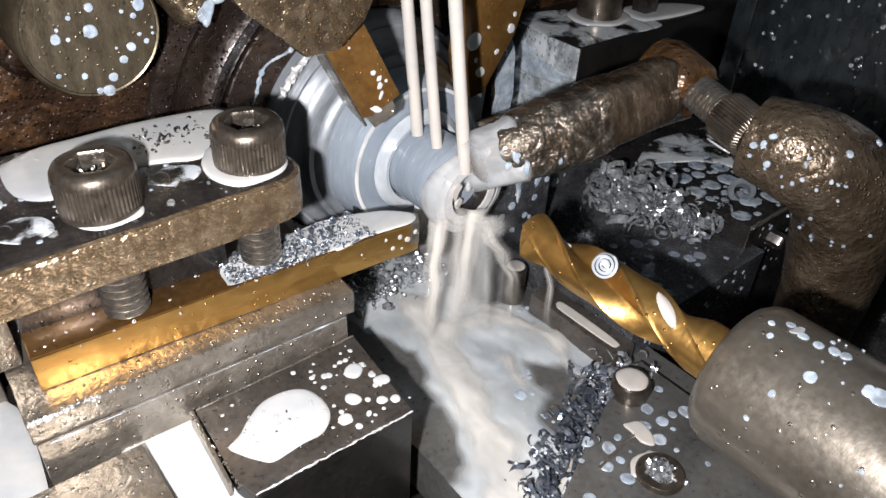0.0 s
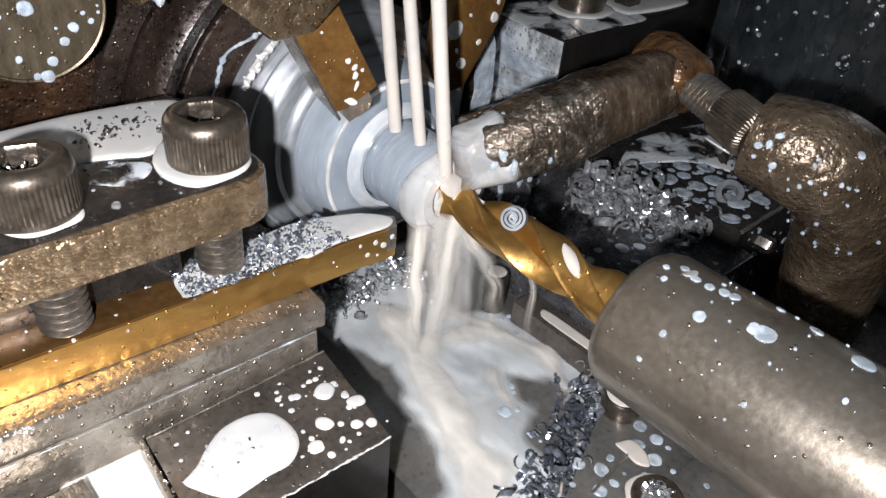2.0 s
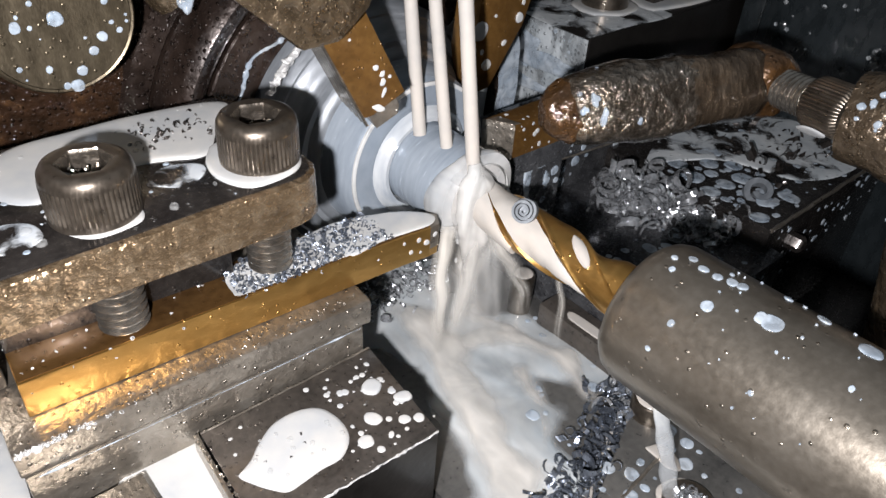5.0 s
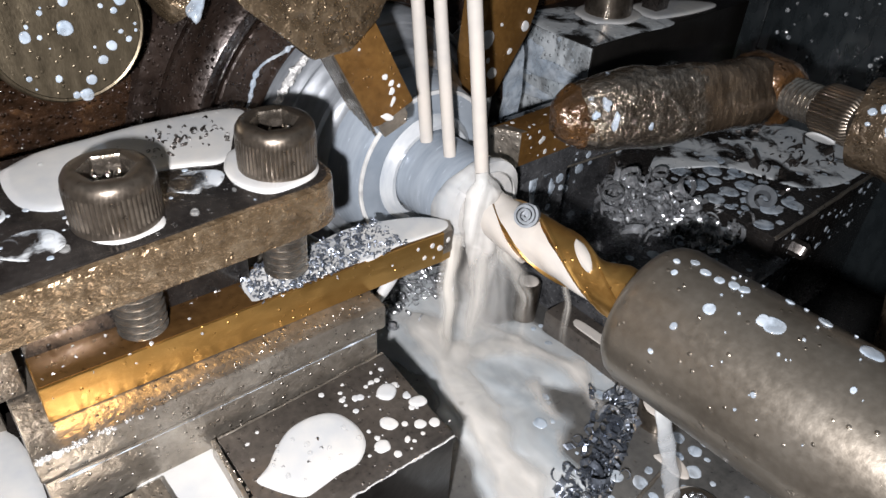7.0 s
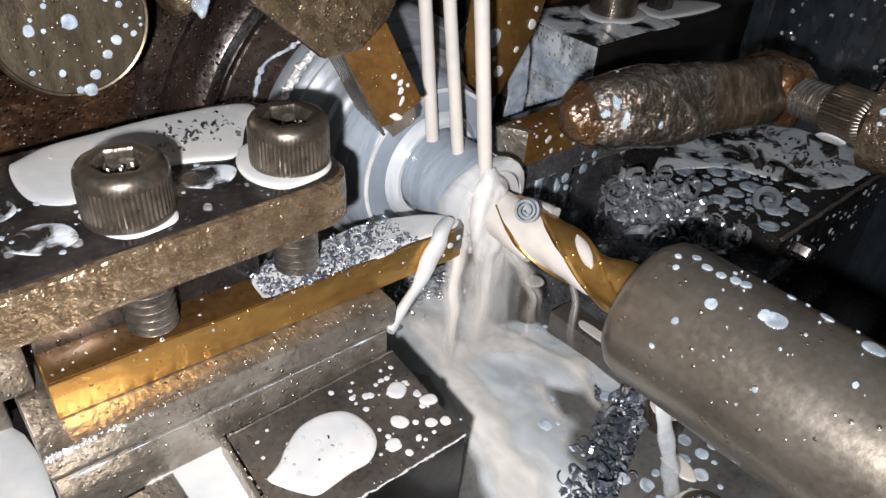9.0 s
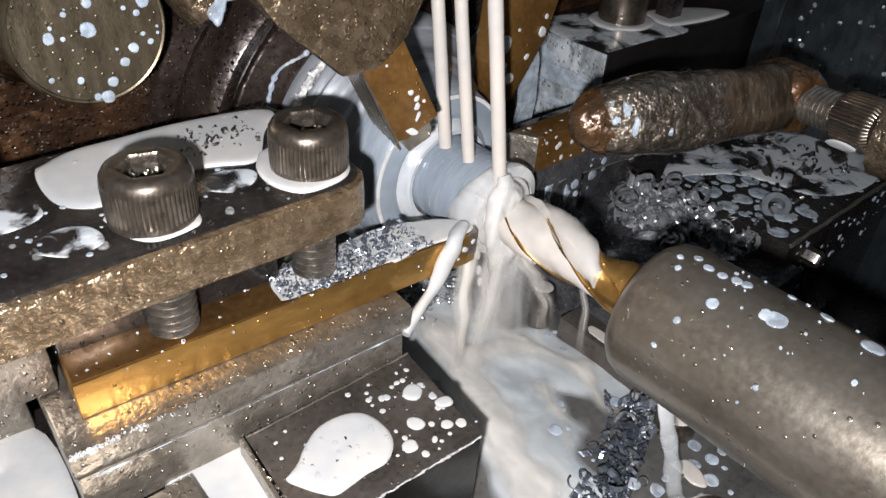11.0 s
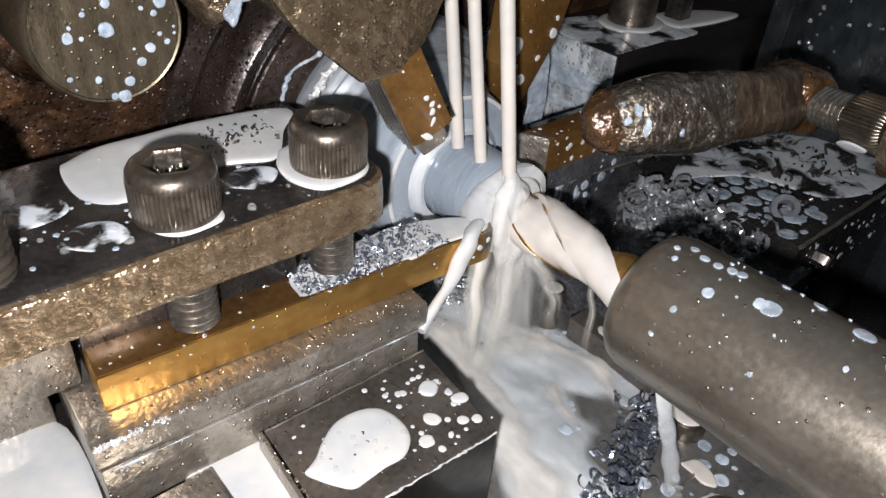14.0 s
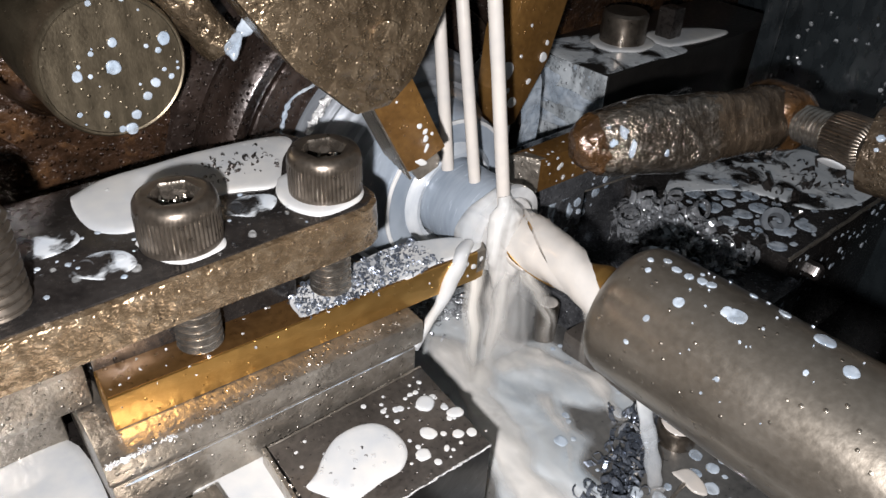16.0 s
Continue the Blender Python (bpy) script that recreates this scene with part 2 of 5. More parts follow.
def mesh_of(name, bm, mat, base=(0, 0, 0), smooth=40):
    bmesh.ops.translate(bm, verts=bm.verts, vec=-Vector(base))
    bmesh.ops.scale(bm, verts=bm.verts, vec=(CM, CM, CM))
    bmesh.ops.recalc_face_normals(bm, faces=bm.faces)
    me = bpy.data.meshes.new(name)
    bm.to_mesh(me)
    bm.free()
    me.materials.append(mat)
    if smooth:
        me.shade_smooth()
        me.set_sharp_from_angle(angle=radians(smooth))
    return me


def part(name, bm, mat, parent, label="", smooth=40):
    """One mesh under a thing or a part, its vertices given in the place's own centimetres."""
    base = BASE[parent]
    ob = new(name, mesh_of(name, bm, mat, base, smooth))
    ob.parent = parent
    BASE[ob] = base
    return tagged(ob, label)


def solo(name, bm, mat, base, label, category, group="", kind="", smooth=40):
    ob = new(name, mesh_of(name, bm, mat, base, smooth))
    ob.location = Vector(base) * CM
    BASE[ob] = Vector(base)
    return tagged(ob, label, category, group, kind)


def bevelled(bm, width, segments=2):
    if width:
        bmesh.ops.bevel(bm, geom=bm.edges[:], offset=width, segments=segments, affect="EDGES", profile=0.6)
    return bm


def box(x0, x1, y0, y1, z0, z1, bevel=0.05, rough=0.0, cuts=0, seed=0):
    bm = bmesh.new()
    bmesh.ops.create_cube(bm, size=1)
    for v in bm.verts:
        v.co = Vector((x0 if v.co.x < 0 else x1, y0 if v.co.y < 0 else y1, z0 if v.co.z < 0 else z1))
    bevelled(bm, bevel)
    if cuts:
        bmesh.ops.subdivide_edges(bm, edges=[e for e in bm.edges if e.calc_length() > 0.3], cuts=cuts, use_grid_fill=True)
        roughen(bm, rough, 2.0, seed)
    return bm


def roughen(bm, amount, scale, seed=0):
    off = Vector((seed * 7.3, seed * 3.1, seed * 5.7))
    for v in bm.verts:
        v.co += noise.noise_vector(v.co * scale + off) * amount
    return bm


def prism(outline, y0, y1, bevel=0.04):
    """An outline in x and z, drawn out along y."""
    bm = bmesh.new()
    near = [bm.verts.new((x, y0, z)) for x, z in outline]
    far = [bm.verts.new((x, y1, z)) for x, z in outline]
    n = len(outline)
    bm.faces.new(near)
    bm.faces.new(far)
    for i in range(n):
        bm.faces.new((near[i], near[(i + 1) % n], far[(i + 1) % n], far[i]))
    bmesh.ops.recalc_face_normals(bm, faces=bm.faces)
    return bevelled(bm, bevel)


def slab(outline, z0, z1, bevel=0.04):
    """An outline in x and y, drawn up along z."""
    bm = bmesh.new()
    low = [bm.verts.new((x, y, z0)) for x, y in outline]
    top = [bm.verts.new((x, y, z1)) for x, y in outline]
    n = len(outline)
    bm.faces.new(low)
    bm.faces.new(top)
    for i in range(n):
        bm.faces.new((low[i], low[(i + 1) % n], top[(i + 1) % n], top[i]))
    bmesh.ops.recalc_face_normals(bm, faces=bm.faces)
    return bevelled(bm, bevel)


def turned(profile, centre, axis="y", steps=72):
    """A profile of (along, radius) turned about an axis through centre; closed at radius 0 ends."""
    bm = bmesh.new()
    rings = []
    c = Vector(centre)
    for a, r in profile:
        ring = []
        for k in range(steps):
            t = 2 * math.pi * k / steps
            u, w = r * math.cos(t), r * math.sin(t)
            p = Vector((u, a, w)) if axis == "y" else Vector((u, w, a)) if axis == "z" else Vector((a, u, w))
            ring.append(bm.verts.new(c + p))
        rings.append(ring)
    for a, b in zip(rings, rings[1:]):
        for k in range(steps):
            bm.faces.new((a[k], a[(k + 1) % steps], b[(k + 1) % steps], b[k]))
    for ring in (rings[0], rings[-1]):
        bm.faces.new(ring)
    return bm


def tube(points, radii, sides=10, wobble=0.0, seed=0, flat=1.0, square=2.0, twist=0.0):
    """A closed strand through points, of changing thickness."""
    bm = bmesh.new()
    pts = [Vector(p) for p in points]
    rings = []
    for i, p in enumerate(pts):
        d = (pts[min(i + 1, len(pts) - 1)] - pts[max(i - 1, 0)]).normalized()
        u = d.cross(Vector((0.31, 0.83, 0.46))).normalized()
        v = d.cross(u)
        u, v = u * math.cos(twist) + v * math.sin(twist), v * math.cos(twist) - u * math.sin(twist)
        r = radii[i] if isinstance(radii, (list, tuple)) else radii
        ring = []
        for k in range(sides):
            t = 2 * math.pi * k / sides
            c, w = math.cos(t), math.sin(t)
            e = (abs(c) ** square + abs(w) ** square) ** (-1 / square)
            c, w = c * e, w * e
            q = p + u * (r * c) + v * (r * flat * w)
            if wobble:
                q += noise.noise_vector(q * 1.7 + Vector((seed, 0, 0))) * wobble
            ring.append(bm.verts.new(q))
        rings.append(ring)
    for a, b in zip(rings, rings[1:]):
        for k in range(sides):
            bm.faces.new((a[k], a[(k + 1) % sides], b[(k + 1) % sides], b[k]))
    bm.faces.new(rings[0])
    bm.faces.new(rings[-1])
    return bm


def curve_points(ends, steps=24):
    """A smooth line through a few points."""
    pts = [Vector(p) for p in ends]
    pts = [2 * pts[0] - pts[1], *pts, 2 * pts[-1] - pts[-2]]
    out = []
    for i in range(1, len(pts) - 2):
        a, b, c, d = pts[i - 1 : i + 3]
        for k in range(steps):
            t = k / steps
            out.append(0.5 * (2 * b + (c - a) * t + (2 * a - 5 * b + 4 * c - d) * t * t + (3 * b - a - 3 * c + d) * t**3))
    out.append(pts[-2])
    return out


def dome(bm, centre, rx, ry, height, normal=(0, 0, 1), turn=0.0, uneven=0.15, seed=0, steps=20):
    """A flat drop or puddle with an uneven edge, lying on a surface with that normal."""
    nrm = Vector(normal).normalized()
    side = nrm.cross(Vector((0.0, 1.0, 0.0)))
    side = side.normalized() if side.length > 0.1 else Vector((1, 0, 0))
    fwd = nrm.cross(side)
    c = Vector(centre)
    ct, st = math.cos(turn), math.sin(turn)
    rings = []
    for f, h in ((1.0, -0.25), (1.0, 0.25), (0.94, 0.65), (0.8, 0.9), (0.5, 1.0)):
        ring = []
        for k in range(steps):
            t = 2 * math.pi * k / steps
            w = 1 + uneven * noise.noise(Vector((1.4 * math.cos(t), 1.4 * math.sin(t), seed * 3.7))) * 2
            a, b = rx * w * math.cos(t), ry * w * math.sin(t)
            ring.append(bm.verts.new(c + (side * (a * ct - b * st) + fwd * (a * st + b * ct)) * f + nrm * height * h))
        rings.append(ring)
    for a, b in zip(rings, rings[1:]):
        for k in range(steps):
            bm.faces.new((a[k], a[(k + 1) % steps], b[(k + 1) % steps], b[k]))
    bm.faces.new(rings[-1])
    bm.faces.new(rings[0])
    return bm


def pool(outline, z, height=0.08, steps=6):
    """A puddle with a rounded edge, from a few points of its outline in x and y."""
    pts = curve_points([(x, y, 0) for x, y in (*outline, outline[0], outline[1])], steps)[: len(outline) * steps]
    c = sum(pts, Vector()) / len(pts)
    bm = bmesh.new()
    rings = []
    for f, h in ((1.0, -0.2), (1.0, 0.2), (0.97, 0.6), (0.92, 0.85), (0.8, 0.97), (0.45, 1.0)):
        rings.append([bm.verts.new((c.x + (p.x - c.x) * f, c.y + (p.y - c.y) * f, z + height * h)) for p in pts])
    n = len(pts)
    for a, b in zip(rings, rings[1:]):
        for k in range(n):
            bm.faces.new((a[k], a[(k + 1) % n], b[(k + 1) % n], b[k]))
    bm.faces.new(rings[0])
    bm.faces.new(rings[-1])
    return bm


def yawed(bm, degrees, pivot):
    bmesh.ops.rotate(bm, verts=bm.verts, cent=pivot, matrix=Matrix.Rotation(radians(degrees), 3, "Z"))
    return bm


def thinned(bm, thickness):
    """Gives a coolant skin its thickness, as a function of the place."""
    layer = bm.verts.layers.float.new("thickness")
    for v in bm.verts:
        v[layer] = max(0.0, min(1.0, thickness(v.co)))
    return bm


def drops(spots, z=None, normal=(0, 0, 1), height=0.25, steps=12, uneven=0.12):
    """Drops in one mesh: rows of (x, y, z, radius)."""
    bm = bmesh.new()
    for i, (x, y, zz, r) in enumerate(spots):
        dome(bm, (x, y, zz), r, r * random.uniform(0.75, 1.1), min(r * height, 0.06), normal, random.uniform(0, 6), uneven * 0.6, i + 1, 22 if r > 0.1 else steps)
    return bm


def curl(bm, centre, radius, width, turns, pitch, axis, seed, gauge=0.02, steps=14):
    """A curled ribbon of swarf."""
    rnd = random.Random(seed)
    a = Vector(axis).normalized()
    u = a.cross(Vector((0.37, 0.61, 0.71))).normalized()
    v = a.cross(u)
    c = Vector(centre)
    n = max(4, int(steps * turns))
    last = None
    phase = rnd.uniform(0, 6.28)
    for k in range(n + 1):
        t = phase + 2 * math.pi * turns * k / n
        r = radius * (0.45 + 0.55 * k / n)
        d = u * math.cos(t) + v * math.sin(t)
        p = c + d * r + a * (pitch * k / n)
        ring = [bm.verts.new(q) for q in (p, p + a * width, p + a * width + d * gauge, p + d * gauge)]
        if last:
            for i in range(4):
                bm.faces.new((last[i], last[(i + 1) % 4], ring[(i + 1) % 4], ring[i]))
        else:
            bm.faces.new(ring)
        last = ring
    bm.faces.new(last)


def spiral(bm, centre, radius, width, axis, turns=3.2, gauge=0.018):
    """A flat watch-spring curl of swarf."""
    a = Vector(axis).normalized()
    u = a.cross(Vector((0.37, 0.61, 0.71))).normalized()
    v, c, last, n = a.cross(u), Vector(centre), None, 90
    for k in range(n + 1):
        t, r = 2 * math.pi * turns * k / n, radius * (0.12 + 0.88 * k / n)
        d = u * math.cos(t) + v * math.sin(t)
        ring = [bm.verts.new(q) for q in (c + d * r, c + d * r + a * width, c + d * (r + gauge) + a * width, c + d * (r + gauge))]
        if last:
            for i in range(4):
                bm.faces.new((last[i], last[(i + 1) % 4], ring[(i + 1) % 4], ring[i]))
        else:
            bm.faces.new(ring)
        last = ring
    bm.faces.new(last)


def swarf(count, place, size, seed, turns=(0.3, 1.6), wide=(0.3, 1.1), pitch=1.2):
    """A heap of small curled chips: place(rnd) gives each centre."""
    rnd = random.Random(seed)
    bm = bmesh.new()
    for i in range(count):
        s = rnd.uniform(*size)
        axis = (rnd.uniform(-1, 1), rnd.uniform(-1, 1), rnd.uniform(-1, 1) + 0.01)
        curl(bm, place(rnd), s, s * rnd.uniform(*wide), rnd.uniform(*turns), s * rnd.uniform(0, pitch), axis, seed * 1000 + i, gauge=0.012, steps=10)
    return bm


def scattered(count, place, radii, rnd, apart=1.15):
    """Drops that lie clear of one another: rows of (x, y, z, radius), the large ones first."""
    out = []
    for r in sorted((rnd.choice(radii) for k in range(count)), reverse=True):
        for attempt in range(12):
            p = Vector(place(rnd))
            if all((p - Vector(q[:3])).length > apart * (r + q[3]) for q in out):
                out.append((*p, r))
                break
    return out


# ---- the machine round the work: walls, floor, headstock ----
AX, AZ = 8.34, -0.5  # the spindle's axis runs along y at this x and height
solo("wall_north", box(-16, 34, 6.9, 9.5, -14, 18, 0.1), RUST, (9, 7, -14), "rusty brown cast headstock wall, wet with oil", "wall", kind="structure")
solo("wall_east", box(31, 33, -34, 6.9, -14, 18, 0.1), VOID, (32, -14, -14), "dark machine enclosure wall", "wall", kind="structure")
# west and south walls are unseen, added so the metal reflects a dark surround
solo("wall_west", box(-22, -20, -34, 9, -14, 18, 0.1), VOID, (-21, -14, -14), "dark machine enclosure wall", "wall", kind="structure")
solo("wall_south", box(-20, 31, -36, -34, -14, 18, 0.1), VOID, (6, -35, -14), "dark machine enclosure wall", "wall", kind="structure")
solo("floor", box(-20, 31, -34, 6.9, -12, -9, 0.1), DARK, (6, -14, -12), "black oily machine bed", "floor", kind="structure")


def chuck():
    th = thing("spindle_chuck", (AX, 6.9, AZ), "dark brown turned spindle chuck with stepped rings", "chuck")
    c = (AX, 0, AZ)
    part("back_flange", turned([(7.0, 6.6), (5.3, 6.6), (5.1, 6.45), (5.05, 6.2), (5.05, 5.9), (7.0, 5.8)], c, steps=96), CHUCK, th)
    part("outer_ring", turned([(7.0, 5.85), (4.2, 5.82), (4.0, 5.7), (3.85, 5.5), (3.9, 5.25), (4.1, 5.05), (4.5, 4.95), (4.5, 3.6), (7.0, 3.6)], c, steps=96), CHUCK, th)
    part("inner_ring", turned([(6.0, 4.9), (4.24, 4.86), (4.2, 4.82), (4.22, 4.2), (4.2, 3.7), (4.3, 3.64), (6.0, 3.6)], c, steps=96), CHUCK, th)
    return th


def collet():
    th = thing("collet_nose", (AX, 5, AZ), "pale grey collet nose streaming with coolant, spinning", "collet")
    c = (AX, 0, AZ)
    part("cone", turned([(5.0, 3.62), (3.75, 3.58), (3.6, 3.45), (3.5, 3.36), (3.5, 3.3), (3.3, 3.12), (3.28, 3.04), (3.1, 2.9), (2.95, 2.84), (2.93, 2.7), (2.78, 2.6), (2.7, 2.4)], c, steps=96), PALE, th)
    part("nose_ring", turned([(2.8, 2.45), (1.8, 2.25), (1.66, 2.12), (1.62, 1.7), (1.66, 1.52), (1.78, 1.4), (2.2, 1.36)], c, steps=96), BLUE, th)
    part("bright_rim", turned([(1.95, 1.66), (1.64, 1.54), (1.52, 1.42), (1.42, 1.31), (1.44, 1.2), (1.7, 1.13)], c, steps=96), RIM, th, "bright rim ringed with white coolant")
    for y, r, gauge in ((1.64, 2.14, 0.05), (1.7, 1.72, 0.035)):
        part("coolant_ring", turned([(y + 0.03, r - gauge), (y - 0.02, r - gauge), (y - 0.03, r), (y - 0.01, r + gauge), (y + 0.03, r + gauge)], c, steps=96), SKIN, th, "thin white ring of coolant thrown round the collet")
    return th


def workpiece():
    th = thing("steel_bar", (AX, 2, AZ), "round steel bar turning in the collet, blue-grey under coolant", "bar stock")
    c = (AX, 0, AZ)
    part("bar", turned([(3.5, 1.12), (-0.15, 1.12), (-0.22, 1.08), (-0.22, 0.95)], c, steps=80), BLUE, th)
    part("bored_end", turned([(-0.15, 1.0), (-0.55, 1.0), (-0.66, 0.9), (-0.67, 0.66), (0.6, 0.64)], c, steps=80), FOAM, th, "drilled bar end frothing with coolant")
    bm = turned([(-0.62, 0.645), (-0.5, 0.6), (0.2, 0.6), (0.5, 0.12)], c, steps=48)
    bm.faces.ensure_lookup_table()
    bm.faces.remove(bm.faces[-2])
    part("bore", bm, DARK, th, "dark drilled bore")
    return th


SPIN = [collet(), workpiece()]
chuck()

# round boss on the headstock
boss = thing("round_boss", (0.85, 6.9, 4.05), "round brown steel boss with a flat face, spotted with coolant", "boss")
part("face", turned([(4.0, 1.4), (3.7, 1.4), (3.7, 0.01)], (0.85, 0, 4.05), steps=72), DISC, boss)
part("rim", turned([(7.0, 1.52), (3.8, 1.52), (3.7, 1.49), (3.66, 1.45), (3.68, 1.41), (3.9, 1.4)], (0.85, 0, 4.05), steps=72), DISC, boss)
rnd = random.Random(5)
spots = [(0.83, 3.69, 4.05, 0.19), (0.1, 3.69, 4.0, 0.15), (1.62, 3.69, 3.55, 0.14), (1.4, 3.69, 3.3, 0.12), (1.1, 3.69, 2.95, 0.14), (1.95, 3.69, 4.45, 0.17), (0.5, 3.69, 3.1, 0.1), (0.75, 3.69, 2.7, 0.1), (0.35, 3.69, 3.95, 0.06), (0.45, 3.69, 4.4, 0.07), (0.9, 3.69, 4.55, 0.13), (0.95, 3.69, 2.66, 0.17)]
spots = [(x, y, z, r * 0.78) for x, y, z, r in spots]
for i in range(16):
    a, r = rnd.uniform(0, 6.28), 1.4 * math.sqrt(rnd.random())
    spots.append((0.85 + r * math.cos(a), 3.69, 4.05 + r * math.sin(a), rnd.uniform(0.02, 0.07)))
solo("coolant_drops", drops(spots, normal=(0, -1, 0)), DROP, (0.85, 3.69, 2.6), "white coolant drops on the round steel boss", "drops", kind="stuff")
lug = thing("boss_housing", (0, 6.9, 3), "rusty orange cast housing round the steel boss", "casting")
part("casting", roughen(turned([(7.0, 2.9), (5.6, 2.7), (5.2, 2.4), (5.1, 1.56), (7.0, 1.55)], (0.35, 0, 4.15), steps=64), 0.08, 1.5, 3), RUST, lug)
rib = thing("headstock_rib", (2.5, 6.9, 1), "rusty wet cast rib below the boss", "casting")
part("casting", box(-14, 3.9, 5.2, 6.95, -3, 2.3, 0.25, 0.08, 8, 3), RUST, rib)


lever = thing("headstock_lever", (2.6, 4.2, 5.4), "oily steel lever reaching down beside the boss", "lever")
part("bar", roughen(tube(curve_points([(0.9, 4.6, 8.0), (2.0, 4.2, 6.0), (2.9, 3.95, 4.5), (3.3, 3.85, 3.95)], 8), 0.5, 18, 0, 1, 0.7), 0.05, 2, 3), CAST, lever)
solo("coolant_drip", dome(dome(bmesh.new(), (3.4, 3.5, 4.1), 0.3, 0.2, 0.12, (-0.3, -0.8, 0.5), 0.6, 0.25, 3, 24), (3.75, 3.6, 4.4), 0.25, 0.15, 0.1, (-0.3, -0.8, 0.5), 0.4, 0.25, 5, 24), DROP, (3.4, 3.6, 3.7), "white coolant hanging on the end of the lever", "coolant")

# ---- left tool slide: everything here moves together along x ----
SLIDE_THINGS = []


def socket_screw(x, y, head_z, tip_z, label):
    th = thing("socket_screw", (x, y, tip_z), label, "screw", "clamp screws of the tool holder")
    bm = bmesh.new()
    steps = 160
    prof = [(0.0, 0.72, 0), (0.04, 0.755, 0), (0.16, 0.757, 0), (0.19, 0.757, 1), (0.74, 0.757, 1), (0.78, 0.755, 0), (0.9, 0.735, 0), (0.99, 0.68, 0), (1.03, 0.6, 0), (1.03, 0.5, 0)]
    rings = []
    for h, r, kn in prof:
        rings.append([bm.verts.new((x + r * (1 + (0.006 if k % 3 else -0.04) * kn) * math.cos(2 * math.pi * k / steps), y + r * (1 + (0.006 if k % 3 else -0.04) * kn) * math.sin(2 * math.pi * k / steps), head_z + h)) for k in range(steps)])

    def hexagon(t, r):
        return r * math.cos(math.pi / 6) / math.cos((t + 0.3) % (math.pi / 3) - math.pi / 6)

    def skin(mesh, loops):
        for a, b in zip(loops, loops[1:]):
            for k in range(steps):
                mesh.faces.new((a[k], a[(k + 1) % steps], b[(k + 1) % steps], b[k]))

    def hex_ring(mesh, h, r):
        return [mesh.verts.new((x + hexagon(t, r) * math.cos(t), y + hexagon(t, r) * math.sin(t), head_z + h)) for t in (2 * math.pi * k / steps for k in range(steps))]

    skin(bm, rings + [hex_ring(bm, 1.01, 0.465)])
    bm.faces.new(rings[0])
    head = part("head", bm, SCREW, th)
    cup = bmesh.new()
    loops = [hex_ring(cup, h, r) for h, r in ((1.012, 0.467), (0.95, 0.435), (0.5, 0.43), (0.47, 0.3))]
    skin(cup, loops)
    cup.faces.new(loops[-1])
    part("socket", cup, SOCKET, head, "wet hexagon socket")
    prof, z = [(tip_z, 0.36)], tip_z + 0.02
    while z < head_z - 0.3:
        prof += [(z, 0.345), (z + 0.05, 0.435), (z + 0.075, 0.467), (z + 0.095, 0.467), (z + 0.12, 0.435), (z + 0.165, 0.345)]
        z += 0.175
    part("thread", turned(prof, (x, y, 0), "z", 40), THREAD, th)
    return th


def tool_clamp():
    th = thing("tool_clamp", (0, 0.8, 1.0), "pitted brown steel clamp bar with a wet black top", "clamp")
    outline = [(-8.5, -1.1), (3.25, -1.12), (3.55, -1.07), (3.8, -0.9), (3.95, -0.6), (4.0, 2.6), (3.7, 3.15), (-8.5, 3.2)]
    bm = slab(outline, 1.02, 1.99, 0.11)
    bmesh.ops.subdivide_edges(bm, edges=[e for e in bm.edges if e.calc_length() > 0.5], cuts=8, use_grid_fill=True)
    part("body", roughen(roughen(bm, 0.05, 1.1, 4), 0.015, 5, 9), CLAMPCAST, th)
    part("top_face", slab([(-8.4, -0.96), (3.2, -0.98), (3.5, -0.92), (3.7, -0.78), (3.82, -0.5), (3.87, 2.5), (3.6, 3.05), (-8.4, 3.1)], 1.9, 2.03, 0.02), WETBLACK, th, "wet black top face")
    return th


def form_tool():
    th = thing("form_tool", (2, -0.2, -1.3), "gold-coated square tool bar clamped under two screws", "cutting tool")
    outline = [(-2.05, -0.46), (6.05, -0.88), (6.7, -0.95), (6.98, -0.93), (7.2, -0.58), (6.5, 0.1), (5.45, 0.5), (-1.98, 0.6)]
    part("shank", slab(outline, -1.32, -0.5, 0.035), GOLD, th)
    # the bar's top is coloured brown to stand for shade under the clamp
    part("top_face", slab([(-2.02, -0.4), (6.05, -0.83), (6.68, -0.9), (6.95, -0.88), (7.15, -0.57), (6.47, 0.05), (5.45, 0.45), (-1.96, 0.55)], -0.51, -0.492, 0.005), SHADED_TOP, th, "dark brown top face with its shade in the colour")
    part("cutting_edge", slab([(6.72, -0.955), (6.99, -0.945), (7.215, -0.58), (7.0, -0.36)], -1.1, -0.486, 0.015), GREY, th, "ground grey cutting edge")
    return th


